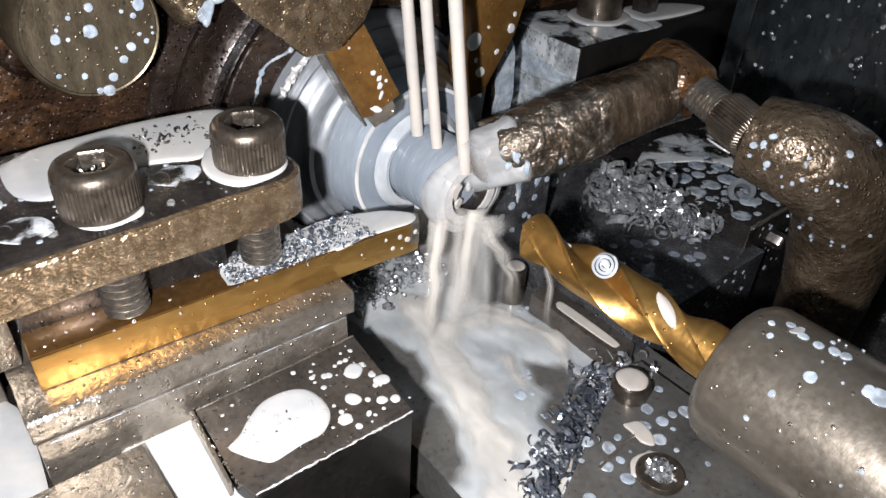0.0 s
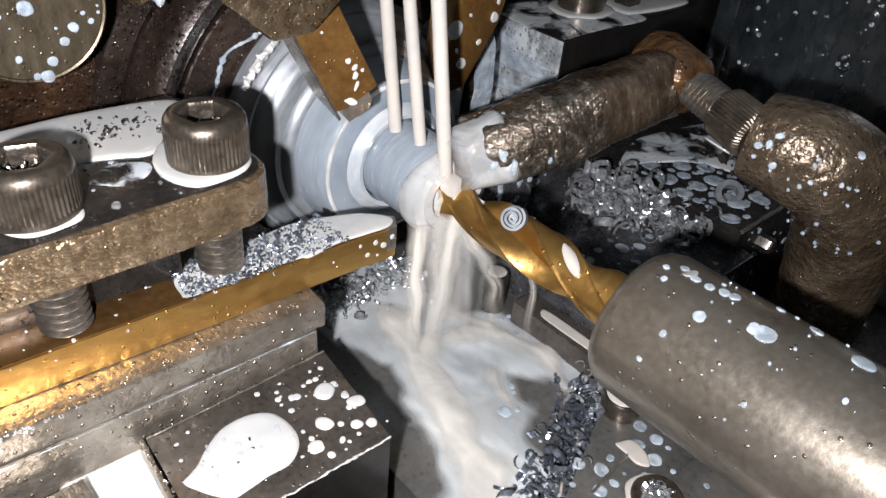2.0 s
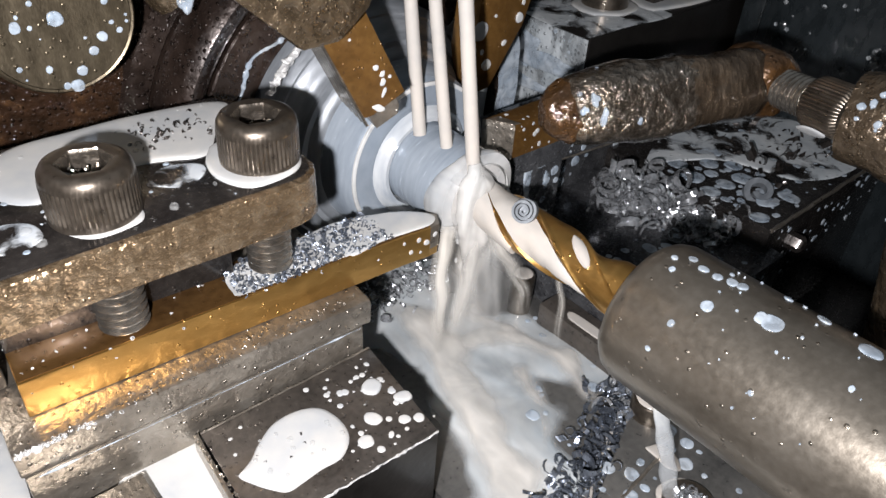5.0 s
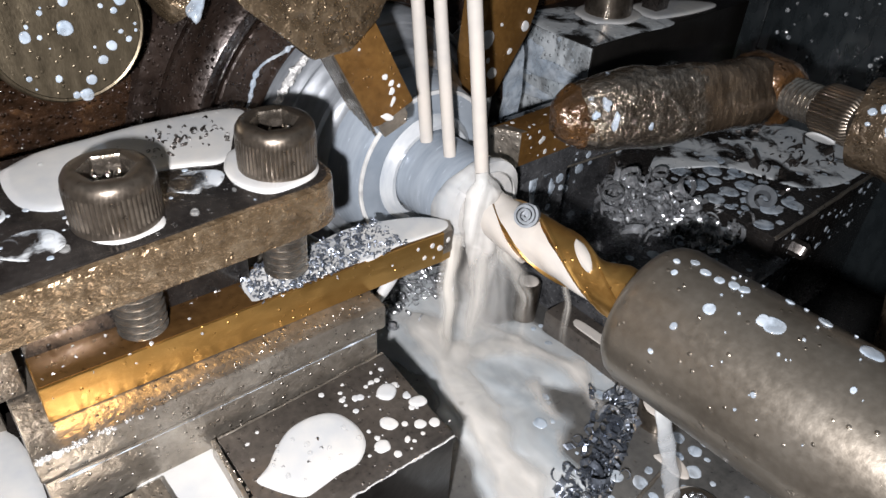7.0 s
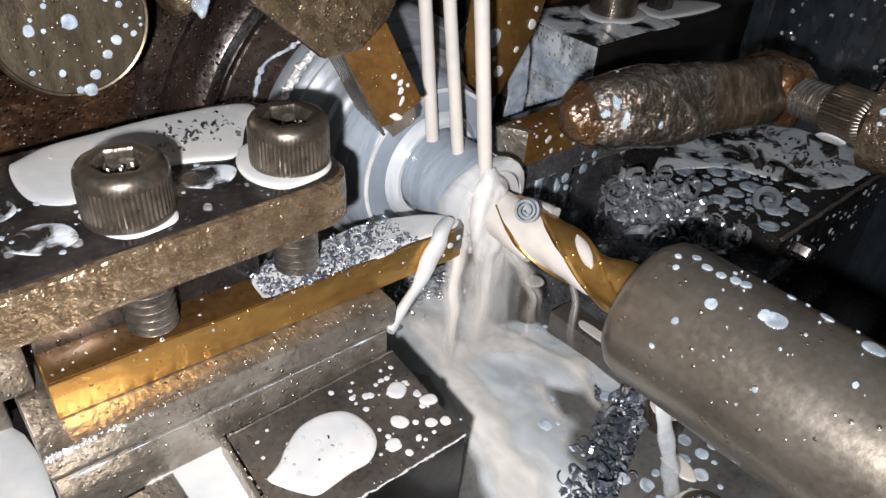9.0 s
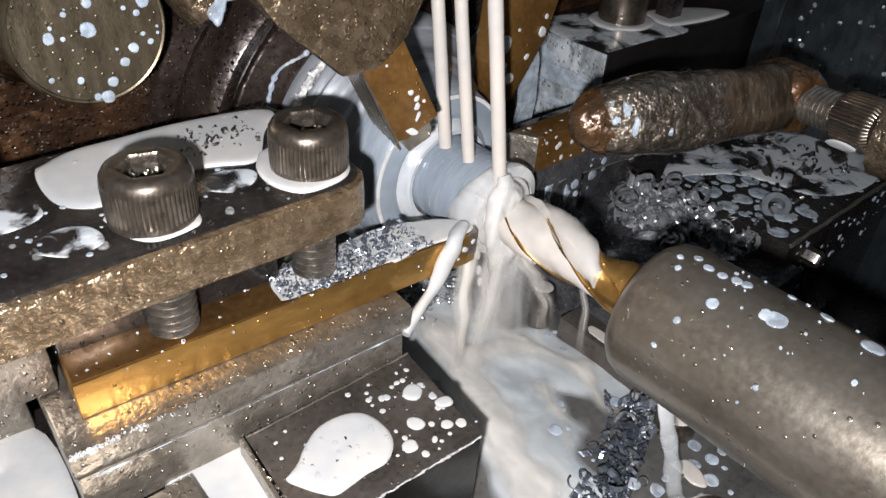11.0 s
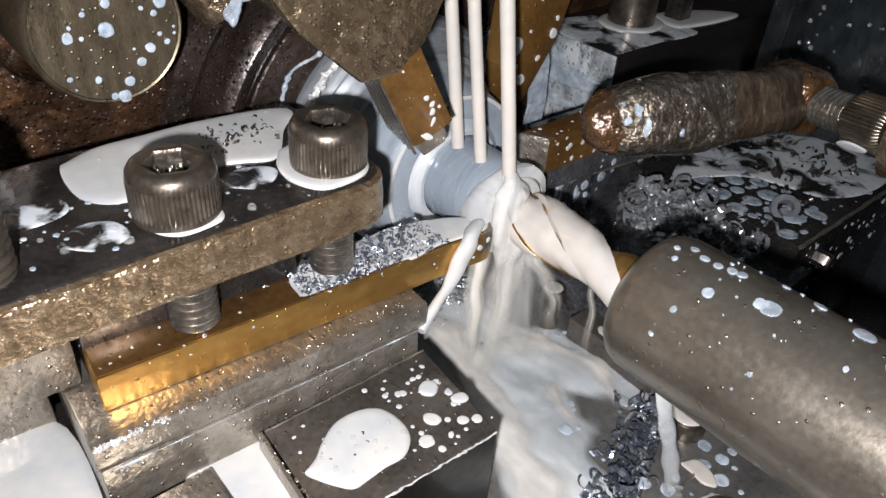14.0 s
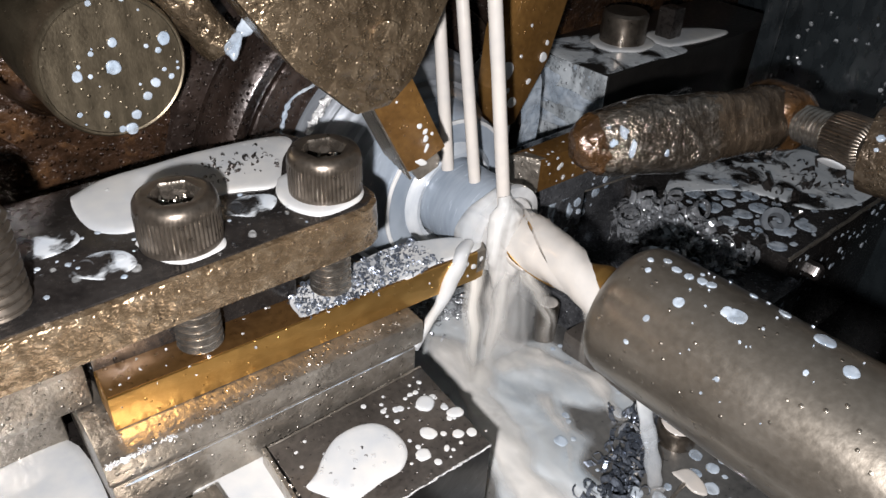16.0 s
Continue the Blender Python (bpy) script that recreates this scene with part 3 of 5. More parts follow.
def tool_holder():
    th = thing("tool_holder", (0, 0, -4), "worn grey steel tool holder under the gold bar", "tool holder")
    part("bed", yawed(box(-2.55, 4.7, -1.27, 2.4, -1.98, -1.33, 0.06, 0.025, 5, 2), -2.2, (1, -1.25, 0)), GREY, th)
    part("lower_body", yawed(box(-2.5, 4.5, -1.24, 2.4, -5.2, -2.02, 0.05, 0.02, 4, 5), -2.2, (1, -1.25, 0)), GREY, th)
    # back wall coloured black for its shade, which darkens the gold bar's reflection
    part("back_wall", yawed(box(-2.0, 2.35, 0.33, 2.4, -1.32, 1.0, 0.05), -3.5, (0, 0.3, 0)), WETBLACK, th)
    part("end_stop", box(-9, -2.6, 1.85, 3.1, -5.2, 1.0, 0.12, 0.04, 5, 6), GREY, th)
    part("shoulder", box(-9, -2.12, 0.5, 3.1, -1.31, 1.01, 0.1, 0.03, 5, 6), GREY, th)
    part("foot", box(-9, 0.34, -6.5, 2.4, -6.5, -3.25, 0.05), DARK, th)
    return th


def front_block():
    th = thing("front_block", (2.5, -2.6, -5), "black steel block with a flat top spotted with coolant", "block")
    # the sides are coloured much darker than the top face
    part("body", slab([(0.5, -1.42), (0.36, -3.6), (0.5, -4.15), (4.32, -4.26), (4.62, -1.42)], -5.9, -2.72, 0.04), NEARBLACK, th, "near-black sides")
    part("top_face", slab([(0.5, -1.43), (0.37, -3.6), (0.51, -4.14), (4.31, -4.25), (4.61, -1.43)], -2.74, -2.7, 0.012), BLOCK, th, "lighter grey-black top face")
    # thin wire added to draw the bright line of this edge
    part("edge_wire", roughen(tube(curve_points([(0.5, -1.44, -2.68), (2.5, -1.44, -2.69), (4.6, -1.44, -2.69)], 20), 0.025, 8), 0.02, 5, 3), GREY, th, "thin bright line along the block's edge")
    part("front_burr", roughen(tube(curve_points([(0.52, -4.17, -2.7), (2.4, -4.22, -2.7), (4.3, -4.28, -2.71)], 24), [0.02 + 0.03 * abs(noise.noise(Vector((k * 0.5, 3, 6)))) for k in range(49)], 8), 0.025, 7, 5), RAGGED, th, "bright ragged burr along the front edge")
    part("edge_plate", slab([(0.36, -1.4), (0.2, -3.6), (0.28, -3.6), (0.46, -1.4)], -5.2, -2.67, 0.02), GREY, th, "thin grey shim along the block")
    return th


screws = [socket_screw(0.0, 0.0, 2.0, -0.5, "oiled steel socket cap screw in the clamp bar"), socket_screw(3.1, 0.0, 2.0, -0.5, "oiled steel socket cap screw in the clamp bar")]
stud = thing("threaded_stud", (-3.15, -0.1, 2.0), "oily threaded stud standing up from the clamp bar", "stud")
prof, z = [], 1.9
while z < 3.6:
    prof += [(z, 0.5), (z + 0.06, 0.56), (z + 0.1, 0.56), (z + 0.16, 0.5)]
    z += 0.18
part("thread", turned(prof + [(z, 0.5), (z + 0.25, 0.5), (z + 0.4, 0.42)], (-3.15, -0.1, 0), "z", 40), SCREW, stud)
SLIDE_THINGS += [*screws, stud, tool_clamp(), form_tool(), tool_holder(), front_block()]
side_block = thing("side_block", (-2, -2.6, -5), "grey steel block in white coolant beside the tool holder", "block")
part("body", box(-3.9, -0.75, -6.2, -1.55, -3.24, -2.75, 0.05, 0.01, 3, 2), GREY, side_block)
SLIDE_THINGS.append(side_block)

# coolant on the slide
def puddle(outline, z, h, label, mat=None):
    c = sum((Vector(p) for p in outline), Vector((0, 0))) / len(outline)
    SLIDE_THINGS.append(solo("coolant_pool", pool(outline, z, h), mat or MILK, (c.x, c.y, z), label, "coolant"))


puddle([(-1.12, 2.67), (-0.39, 3.02), (0.57, 3.06), (1.76, 3.08), (3.4, 2.85), (3.7, 2.4), (3.09, 1.73), (2.39, 0.75), (1.76, 0.9), (1.29, 1.05), (0.4, 1.1), (-0.62, 0.74), (-1.22, 1.32)], 2.03, 0.06, "white pool of milky coolant on the clamp bar")
puddle([(2.5, 0.95), (2.18, 0.4), (2.12, -0.23), (2.4, -0.78), (2.9, -0.88), (3.5, -0.72), (3.82, -0.2), (3.8, 0.7), (3.2, 1.1)], 2.034, 0.07, "white coolant ring round a clamp screw")
puddle([(-0.75, 0.3), (-0.62, -0.4), (-0.3, -0.78), (0.2, -0.8), (0.55, -0.66), (0.62, -0.2), (0.3, 0.5), (-0.3, 0.6)], 2.03, 0.04, "thin white coolant ring round a clamp screw")
puddle([(0.61, -2.78), (0.96, -2.61), (1.26, -2.36), (1.76, -2.08), (2.33, -2.08), (2.74, -2.32), (2.88, -2.83), (2.77, -3.31), (2.39, -3.62), (1.92, -3.62), (1.49, -3.66), (1.16, -3.66), (0.95, -3.45), (0.75, -3.14)], -2.7, 0.08, "large white coolant puddle on the black block")
puddle([(-8.8, 1.9), (-5, 1.9), (-2.65, 1.9), (-2.6, -1.2), (-3.0, -1.45), (-4.1, -2.0), (-4.1, -6.2), (-8.8, -6.2)], -3.25, 0.12, "white coolant lying beside the tool holder")
puddle([(-1.1, -0.9), (0.6, -0.9), (0.6, -3.4), (0.6, -6.6), (-1.1, -6.6)], -3.25, 0.14, "white coolant between two blocks")
puddle([(4.6, -0.72), (5.3, 0.35), (6.1, 0.2), (6.7, -0.1), (7.1, -0.55), (6.85, -0.84), (6.2, -0.8), (5.5, -0.72)], -0.495, 0.05, "white coolant film on the tip of the gold tool")
puddle([(2.0, -0.5), (2.1, 0.1), (2.6, 0.42), (4.0, 0.45), (5.3, 0.42), (5.3, -0.7), (4.0, -0.66), (2.8, -0.6)], -0.487, 0.012, "thin white coolant under the chips on the tool bar", SKIN)
for outline in ([(-2.0, 0.0), (-1.5, -0.45), (-0.95, -0.3), (-1.0, 0.25), (-1.5, 0.45)], [(1.0, 0.3), (1.5, -0.1), (2.0, 0.1), (2.1, 0.5), (1.5, 0.75)], [(-3.0, 1.2), (-2.2, 0.8), (-1.5, 1.0), (-1.6, 1.6), (-2.5, 1.8)]):
    SLIDE_THINGS.append(solo("coolant_smear", pool(outline, 2.03, 0.02), SMEAR, (*outline[0], 2.03), "thin bluish coolant smear on the clamp top", "coolant"))
rnd = random.Random(8)
bubbles = [(rnd.uniform(0.9, 2.7), rnd.uniform(-3.4, -2.3), -2.625, rnd.uniform(0.03, 0.07)) for i in range(14)] + [(rnd.uniform(-0.9, 3.4), rnd.uniform(1.4, 2.9), 2.085, rnd.uniform(0.02, 0.06)) for i in range(16)] + [(rnd.uniform(-4.5, 2.2), rnd.uniform(-0.9, 0.4), 2.03, rnd.uniform(0.05, 0.11)) for i in range(12)]
SLIDE_THINGS.append(solo("bubbles", drops(bubbles, height=0.7, steps=14), BUBBLE, (2, -2.8, -2.63), "small bubbles standing on the white coolant", "bubbles", kind="stuff"))
SLIDE_THINGS.append(solo("metal_chips", swarf(6, lambda r: (r.uniform(1.0, 2.6), r.uniform(-3.4, -2.3), -2.62), (0.02, 0.05), 23), DARK, (2, -2.8, -2.6), "dark fine chips floating in the puddle", "metal chips", kind="stuff"))
spots = [(3.94, -2.46, -2.7, 0.24), (4.3, -3.09, -2.7, 0.2), (3.44, -3.19, -2.7, 0.2), (2.98, -3.59, -2.7, 0.16), (3.95, -3.6, -2.7, 0.12), (4.22, -3.75, -2.7, 0.12), (3.5, -3.75, -2.7, 0.08), (3.7, -3.4, -2.7, 0.07), (4.25, -2.75, -2.7, 0.06), (3.3, -2.2, -2.7, 0.09), (3.1, -2.5, -2.7, 0.07)]
for i in range(46):
    x, y = rnd.uniform(2.6, 4.5), rnd.uniform(-4.1, -1.6)
    if (x - 1.9) ** 2 + (y + 2.7) ** 2 > 1.2:
        spots.append((x, y, -2.7, rnd.choice((0.02, 0.03, 0.04, 0.05, 0.07, 0.09))))
spots += [(0.9, -1.9, -2.7, 0.05), (1.2, -1.75, -2.7, 0.04), (0.8, -2.3, -2.7, 0.04)]
SLIDE_THINGS.append(solo("coolant_drops", drops(spots), MILK, (3.5, -3, -2.7), "white coolant drops on the black block", "drops", kind="stuff"))
spots = [(rnd.uniform(-5, 3.6), rnd.uniform(-0.85, 1.2), 2.03, rnd.choice((0.02, 0.03, 0.04, 0.06))) for i in range(50)]
SLIDE_THINGS.append(solo("coolant_drops", drops(spots), DROP, (0, 0, 2.03), "small coolant drops on the wet clamp top", "drops", kind="stuff"))

tip = [(6.4, -0.93, -0.72, 0.07), (6.62, -0.95, -0.86, 0.09), (6.2, -0.9, -1.0, 0.06), (6.86, -0.955, -0.72, 0.07), (6.0, -0.89, -0.68, 0.05), (5.3, -0.85, -0.85, 0.03), (6.45, -0.94, -1.08, 0.04)]
SLIDE_THINGS.append(solo("coolant_drops", drops(tip, normal=(0, -1, 0), height=0.25), MILK, (6.4, -0.9, -0.8), "cream coolant spots on the gold tool's tip", "drops", kind="stuff"))


def chip_place(r):
    x = r.uniform(2.1, 5.8)
    return (x, r.uniform(-0.5 - 0.05 * x, 0.45), -0.49 + abs(r.gauss(0, 0.02)))


SLIDE_THINGS.append(solo("metal_chips", swarf(1100, chip_place, (0.018, 0.06), 3), CHIP, (4, -0.3, -0.5), "bright steel chips lying on the gold tool bar", "metal chips", kind="stuff"))
for x in (0.0, 3.1):
    SLIDE_THINGS.append(solo("metal_chips", swarf(60, lambda r: (x + r.gauss(0, 0.19), r.gauss(0.06, 0.17), 2.5 + abs(r.gauss(0, 0.14))), (0.03, 0.1), 70 + int(x), (0.2, 0.7), (0.4, 1.0)), THREAD, (x, 0, 2.5), "bright wet chips packed in the screw's socket", "metal chips", kind="stuff"))
SLIDE_THINGS.append(solo("metal_chips", swarf(70, lambda r: (r.uniform(-2, 4.5), r.uniform(-1.25, -0.95), -1.32), (0.01, 0.03), 4), GREY, (1, -1.1, -1.3), "fine steel chips along the holder ledge", "metal chips", kind="stuff"))
SLIDE_THINGS.append(solo("metal_chips", swarf(60, lambda r: (r.uniform(1.3, 2.9), r.uniform(1.4, 2.6), 2.08), (0.03, 0.08), 14), DARK, (2, 2, 2.1), "dark fine chips floating in the white pool", "metal chips", kind="stuff"))
line = curve_points([(-2.3, -1.2, -2.0), (0, -1.28, -2.0), (2.5, -1.36, -2.0), (4.4, -1.42, -2.0)], 20)
SLIDE_THINGS.append(solo("coolant_line", tube(line, [0.004 + 0.055 * max(0.0, noise.noise(Vector((k * 0.16, 4, 4))) + 0.1 * noise.noise(Vector((k * 0.9, 1, 4)))) for k in range(len(line))], 8), DROP, line[0], "thin white coolant line in the holder's groove", "coolant"))
# small bits added to draw the bright edge lines of block and shim
SLIDE_THINGS.append(solo("metal_chips", swarf(90, lambda r: (r.uniform(0.5, 4.6), -1.41 + r.gauss(0, 0.015), -2.7), (0.008, 0.022), 51), GREY, (2, -1.4, -2.7), "fine bits along the block's bright edge line", "metal chips", kind="stuff"))
SLIDE_THINGS.append(solo("metal_chips", swarf(70, lambda r: (0.36 + r.gauss(0, 0.02), r.uniform(-3.9, -1.5), -2.67), (0.008, 0.022), 52), GREY, (0.4, -2.6, -2.7), "fine bits along the thin shim's bright edge line", "metal chips", kind="stuff"))
line = curve_points([(-2.0, 0.58, -0.49), (-0.5, 0.56, -0.49), (1.0, 0.54, -0.49), (2.2, 0.52, -0.49)], 16)
SLIDE_THINGS.append(solo("coolant_line", tube(line, [0.015 + 0.03 * abs(noise.noise(Vector((k * 0.35, 9, 4)))) for k in range(len(line))], 8), DROP, line[0], "thin white coolant line along the gold bar's edge", "coolant"))
SLIDE_THINGS.append(solo("metal_chips", swarf(110, lambda r: (-2.5 + abs(r.gauss(0, 0.7)), -1.2 + r.gauss(0, 0.03), -1.34), (0.012, 0.04), 53), RAGGED, (-2, -1.2, -1.3), "bright crumbs along the holder's corner", "metal chips", kind="stuff"))
SLIDE_THINGS.append(solo("metal_chips", swarf(40, lambda r: (r.uniform(-2.2, 6), r.uniform(-0.85, 0.4), -0.48), (0.012, 0.035), 54), RAGGED, (1, -0.2, -0.5), "bright crumbs scattered on the gold bar", "metal chips", kind="stuff"))
way = curve_points([(6.75, -0.62, -0.47), (6.4, -0.84, -0.46), (6.2, -0.97, -0.62), (5.94, -0.99, -0.97), (5.79, -0.99, -1.31), (5.6, -1.0, -1.6), (5.0, -1.2, -1.87), (4.56, -1.42, -2.1)], 7)
TRICKLE = solo("coolant_trickle", tube(way, [float(np.interp(k / (len(way) - 1), (0, 0.2, 0.35, 0.55, 0.75, 0.95, 1), (0.24, 0.27, 0.25, 0.2, 0.17, 0.17, 0.13))) for k in range(len(way))], 18, 0.05, 3, 0.75), MILK, (5.6, -1, -0.6), "white trickle of coolant running off the gold tool", "coolant")


# ---- drill, moving along the spindle axis ----
DRILL_R, DRILL_TIP, LEAD = 0.61, 0.25, 7.0


def flute_turn(y):
    return -2 * math.pi * (y - DRILL_TIP) / LEAD - 0.81


def twist_drill():
    th = thing("twist_drill", (AX, -5.4, AZ), "gold-coated twist drill wet with milky coolant", "drill")
    bm = bmesh.new()
    steps, n = 72, 90
    rings = []

    def section(y, shrink=1.0):
        ring = []
        for k in range(steps):
            t = 2 * math.pi * k / steps
            a = (t % math.pi) / math.pi  # two flutes
            if a < 0.54:
                r = DRILL_R * (1 - 0.7 * min(1.0, max(0.0, (y + 4.75) / 1.1)) * math.sin(math.pi * a / 0.54) ** 0.65)
            elif a < 0.6 or a > 0.97:
                r = DRILL_R
            else:
                r = DRILL_R * 0.96
            ring.append(bm.verts.new((AX + r * shrink * math.cos(t + flute_turn(y)), y, AZ + r * shrink * math.sin(t + flute_turn(y)))))
        return ring

    for i in range(n + 1):
        rings.append(section(-5.9 + (DRILL_TIP + 5.9) * i / n))

    def skin():
        for a, b in zip(rings, rings[1:]):
            for k in range(steps):
                bm.faces.new((a[k], a[(k + 1) % steps], b[(k + 1) % steps], b[k]))
        bm.faces.new(rings[0])
        bm.faces.new(rings[-1])

    skin()
    part("fluted_body", bm, GOLD, th, smooth=30)
    bm, rings = bmesh.new(), []
    for f in (1.0, 0.7, 0.4, 0.08):
        rings.append(section(DRILL_TIP + 0.002 + 0.36 * (1 - f), f))
    skin()
    part("point", bm, GOLD, th, smooth=30)
    return th


def flute_film(y0, y1, lift, which, mid=0.25, wide=0.2):
    """Coolant lying in one flute of the drill, over a stretch of its length."""
    bm = bmesh.new()
    rows = []
    n = 40
    for i in range(n + 1):
        y = y0 + (y1 - y0) * i / n
        taper = math.sin(math.pi * min(1, max(0.02, i / n))) ** 0.4
        row = []
        for lay in (0, 1):
            for k in range(9):
                a = mid + wide * taper * (k / 4 - 1)
                f = min(max(a, 0.0), 0.54)
                r = DRILL_R * (1 - 0.6 * max(0.0, math.sin(math.pi * f / 0.54)) ** 0.65) + (lift * (1 - (k / 4 - 1) ** 2 * 0.8) if lay else -0.02)
                t = math.pi * (a + which) + flute_turn(y)
                row.append(bm.verts.new((AX + r * math.cos(t), y, AZ + r * math.sin(t))))
        rows.append(row[:9] + row[9:][::-1])
    for a, b in zip(rows, rows[1:]):
        for k in range(18):
            bm.faces.new((a[k], a[(k + 1) % 18], b[(k + 1) % 18], b[k]))
    bm.faces.new(rows[0])
    bm.faces.new(rows[-1])
    return bm


def drill_holder():
    th = thing("drill_holder", (AX, -9, -2.1), "plain round steel drill holder, oily and spotted with coolant", "drill holder")
    part("sleeve", turned([(-5.5, 0.64), (-5.42, 0.72), (-5.4, 1.25), (-5.46, 1.36), (-5.62, 1.5), (-5.85, 1.57), (-16.2, 1.66)], (AX, 0, AZ), steps=96), HOLDER, th)
    part("bore_lip", turned([(-5.7, 0.64), (-5.36, 0.64), (-5.35, 0.78), (-5.45, 0.84)], (AX, 0, AZ), steps=48), DARK, th)
    return th


DRILL_THINGS = [twist_drill(), drill_holder()]
bm = bmesh.new()
rnd = random.Random(11)
marks = [(-7.07, 0.467, 0.12), (-8.1, 0.227, 0.2), (-7.9, 0.24, 0.11), (-6.75, 0.856, 0.08), (-7.06, -0.03, 0.12), (-7.25, -0.06, 0.1), (-6.8, 0.02, 0.1), (-6.5, 0.02, 0.11), (-6.2, -0.05, 0.09), (-5.95, 0.1, 0.07), (-6.1, 0.28, 0.06), (-9.5, -0.2, 0.2), (-10.2, 0.1, 0.16), (-8.6, -0.35, 0.12), (-7.9, -0.4, 0.1)]
marks += [(rnd.uniform(-10.5, -6.0), rnd.uniform(-0.5, 1.3), rnd.choice((0.015, 0.02, 0.025, 0.03, 0.05))) for i in range(30)]
for i, (y, a, r) in enumerate(marks):
    nn = Vector((-math.sin(a), 0, math.cos(a)))
    dome(bm, Vector((AX, y, AZ)) + nn * (1.57 + 0.0087 * (-5.85 - y)), r, r * rnd.uniform(0.8, 1.3), 0.03, nn, rnd.uniform(0, 3), 0.08, i + 50, 18)
DRILL_THINGS.append(solo("coolant_drops", bm, DROP, (AX, -8, 1.1), "white coolant drops on the drill holder", "drops", kind="stuff"))
bm = bmesh.new()
spiral(bm, (8.1, -2.2, 0.16), 0.26, 0.22, (-0.8, -0.36, 0.48), 2.6, 0.06)
SPIRAL = thing("spiral_chip", (8.1, -2.2, 0.1), "tight spiral of steel swarf caught on the drill", "metal chip")
part("ribbon", bm, SPRING, SPIRAL)
part("coolant_fill", dome(bmesh.new(), Vector((8.1, -2.2, 0.16)) + Vector((-0.8, -0.36, 0.48)) * 0.02, 0.28, 0.28, 0.04, (-0.8, -0.36, 0.48), 0, 0.03, 2, 24), PALE, SPIRAL, "bluish coolant between the turns")
for bm in (flute_film(-4.3, -3.5, 0.05, 0, -0.29, 0.08), flute_film(-0.9, 0.0, 0.07, 0, 0.3, 0.15), flute_film(-5.3, -4.3, 0.08, 0, 0.35, 0.16), flute_film(-2.2, -1.9, 0.04, 0, -0.25, 0.04)):
    DRILL_THINGS.append(solo("coolant_patch", bm, CREAM, (AX, -3, AZ), "white coolant patch on the gold drill", "coolant"))
FILM = [
    solo("coolant_film", roughen(roughen(flute_film(-5.2, 0.3, 0.3, 0, 0.28, 0.25), 0.05, 1.6, 1), 0.02, 5, 4), CREAM, (AX, -2.4, AZ), "white coolant filling a flute of the drill", "coolant"),
    solo("coolant_film", roughen(roughen(flute_film(-5.9, -0.3, 0.18, 0, -0.25, 0.32), 0.05, 1.5, 2), 0.025, 5, 4), CREAM, (AX, -2.4, AZ), "white coolant sheet over the drill's land", "coolant"),
    solo("coolant_film", roughen(flute_film(-2.7, 0.3, 0.07, 0, 0.78, 0.24), 0.02, 1.6, 5), CREAM, (AX, -1.4, AZ), "white coolant over the drill's leading land", "coolant"),
]


# ---- bar stop arm: rough cast arm on a threaded rod ----
ROD = Vector((13.85, -2.3, 2.0))


def swung(place, turn):
    """Where the arm's rod stands and how the arm is turned: a place and a turn vector."""
    v = Vector(turn)
    return Vector(place), Matrix.Rotation(v.length, 4, v.normalized()).to_quaternion()


STOP_FRONT, STOP_BACK = swung((14.215, -2.574, 2.083), (0.102, -0.213, -0.269)), swung((15.765, -3.493, 1.834), (-0.133, 0.071, -0.352))
STOP_ROWS = [(0, 0), (2.6, 0), (2.7, 0.08), (2.8, 0.58), (2.9, 0.67), (3.0, 0.72), (3.5, 0.86), (6.0, 0.95), (7.0, 0.99), (8.0, 1.0), (16, 1.0)]


rc = random.Random(19)


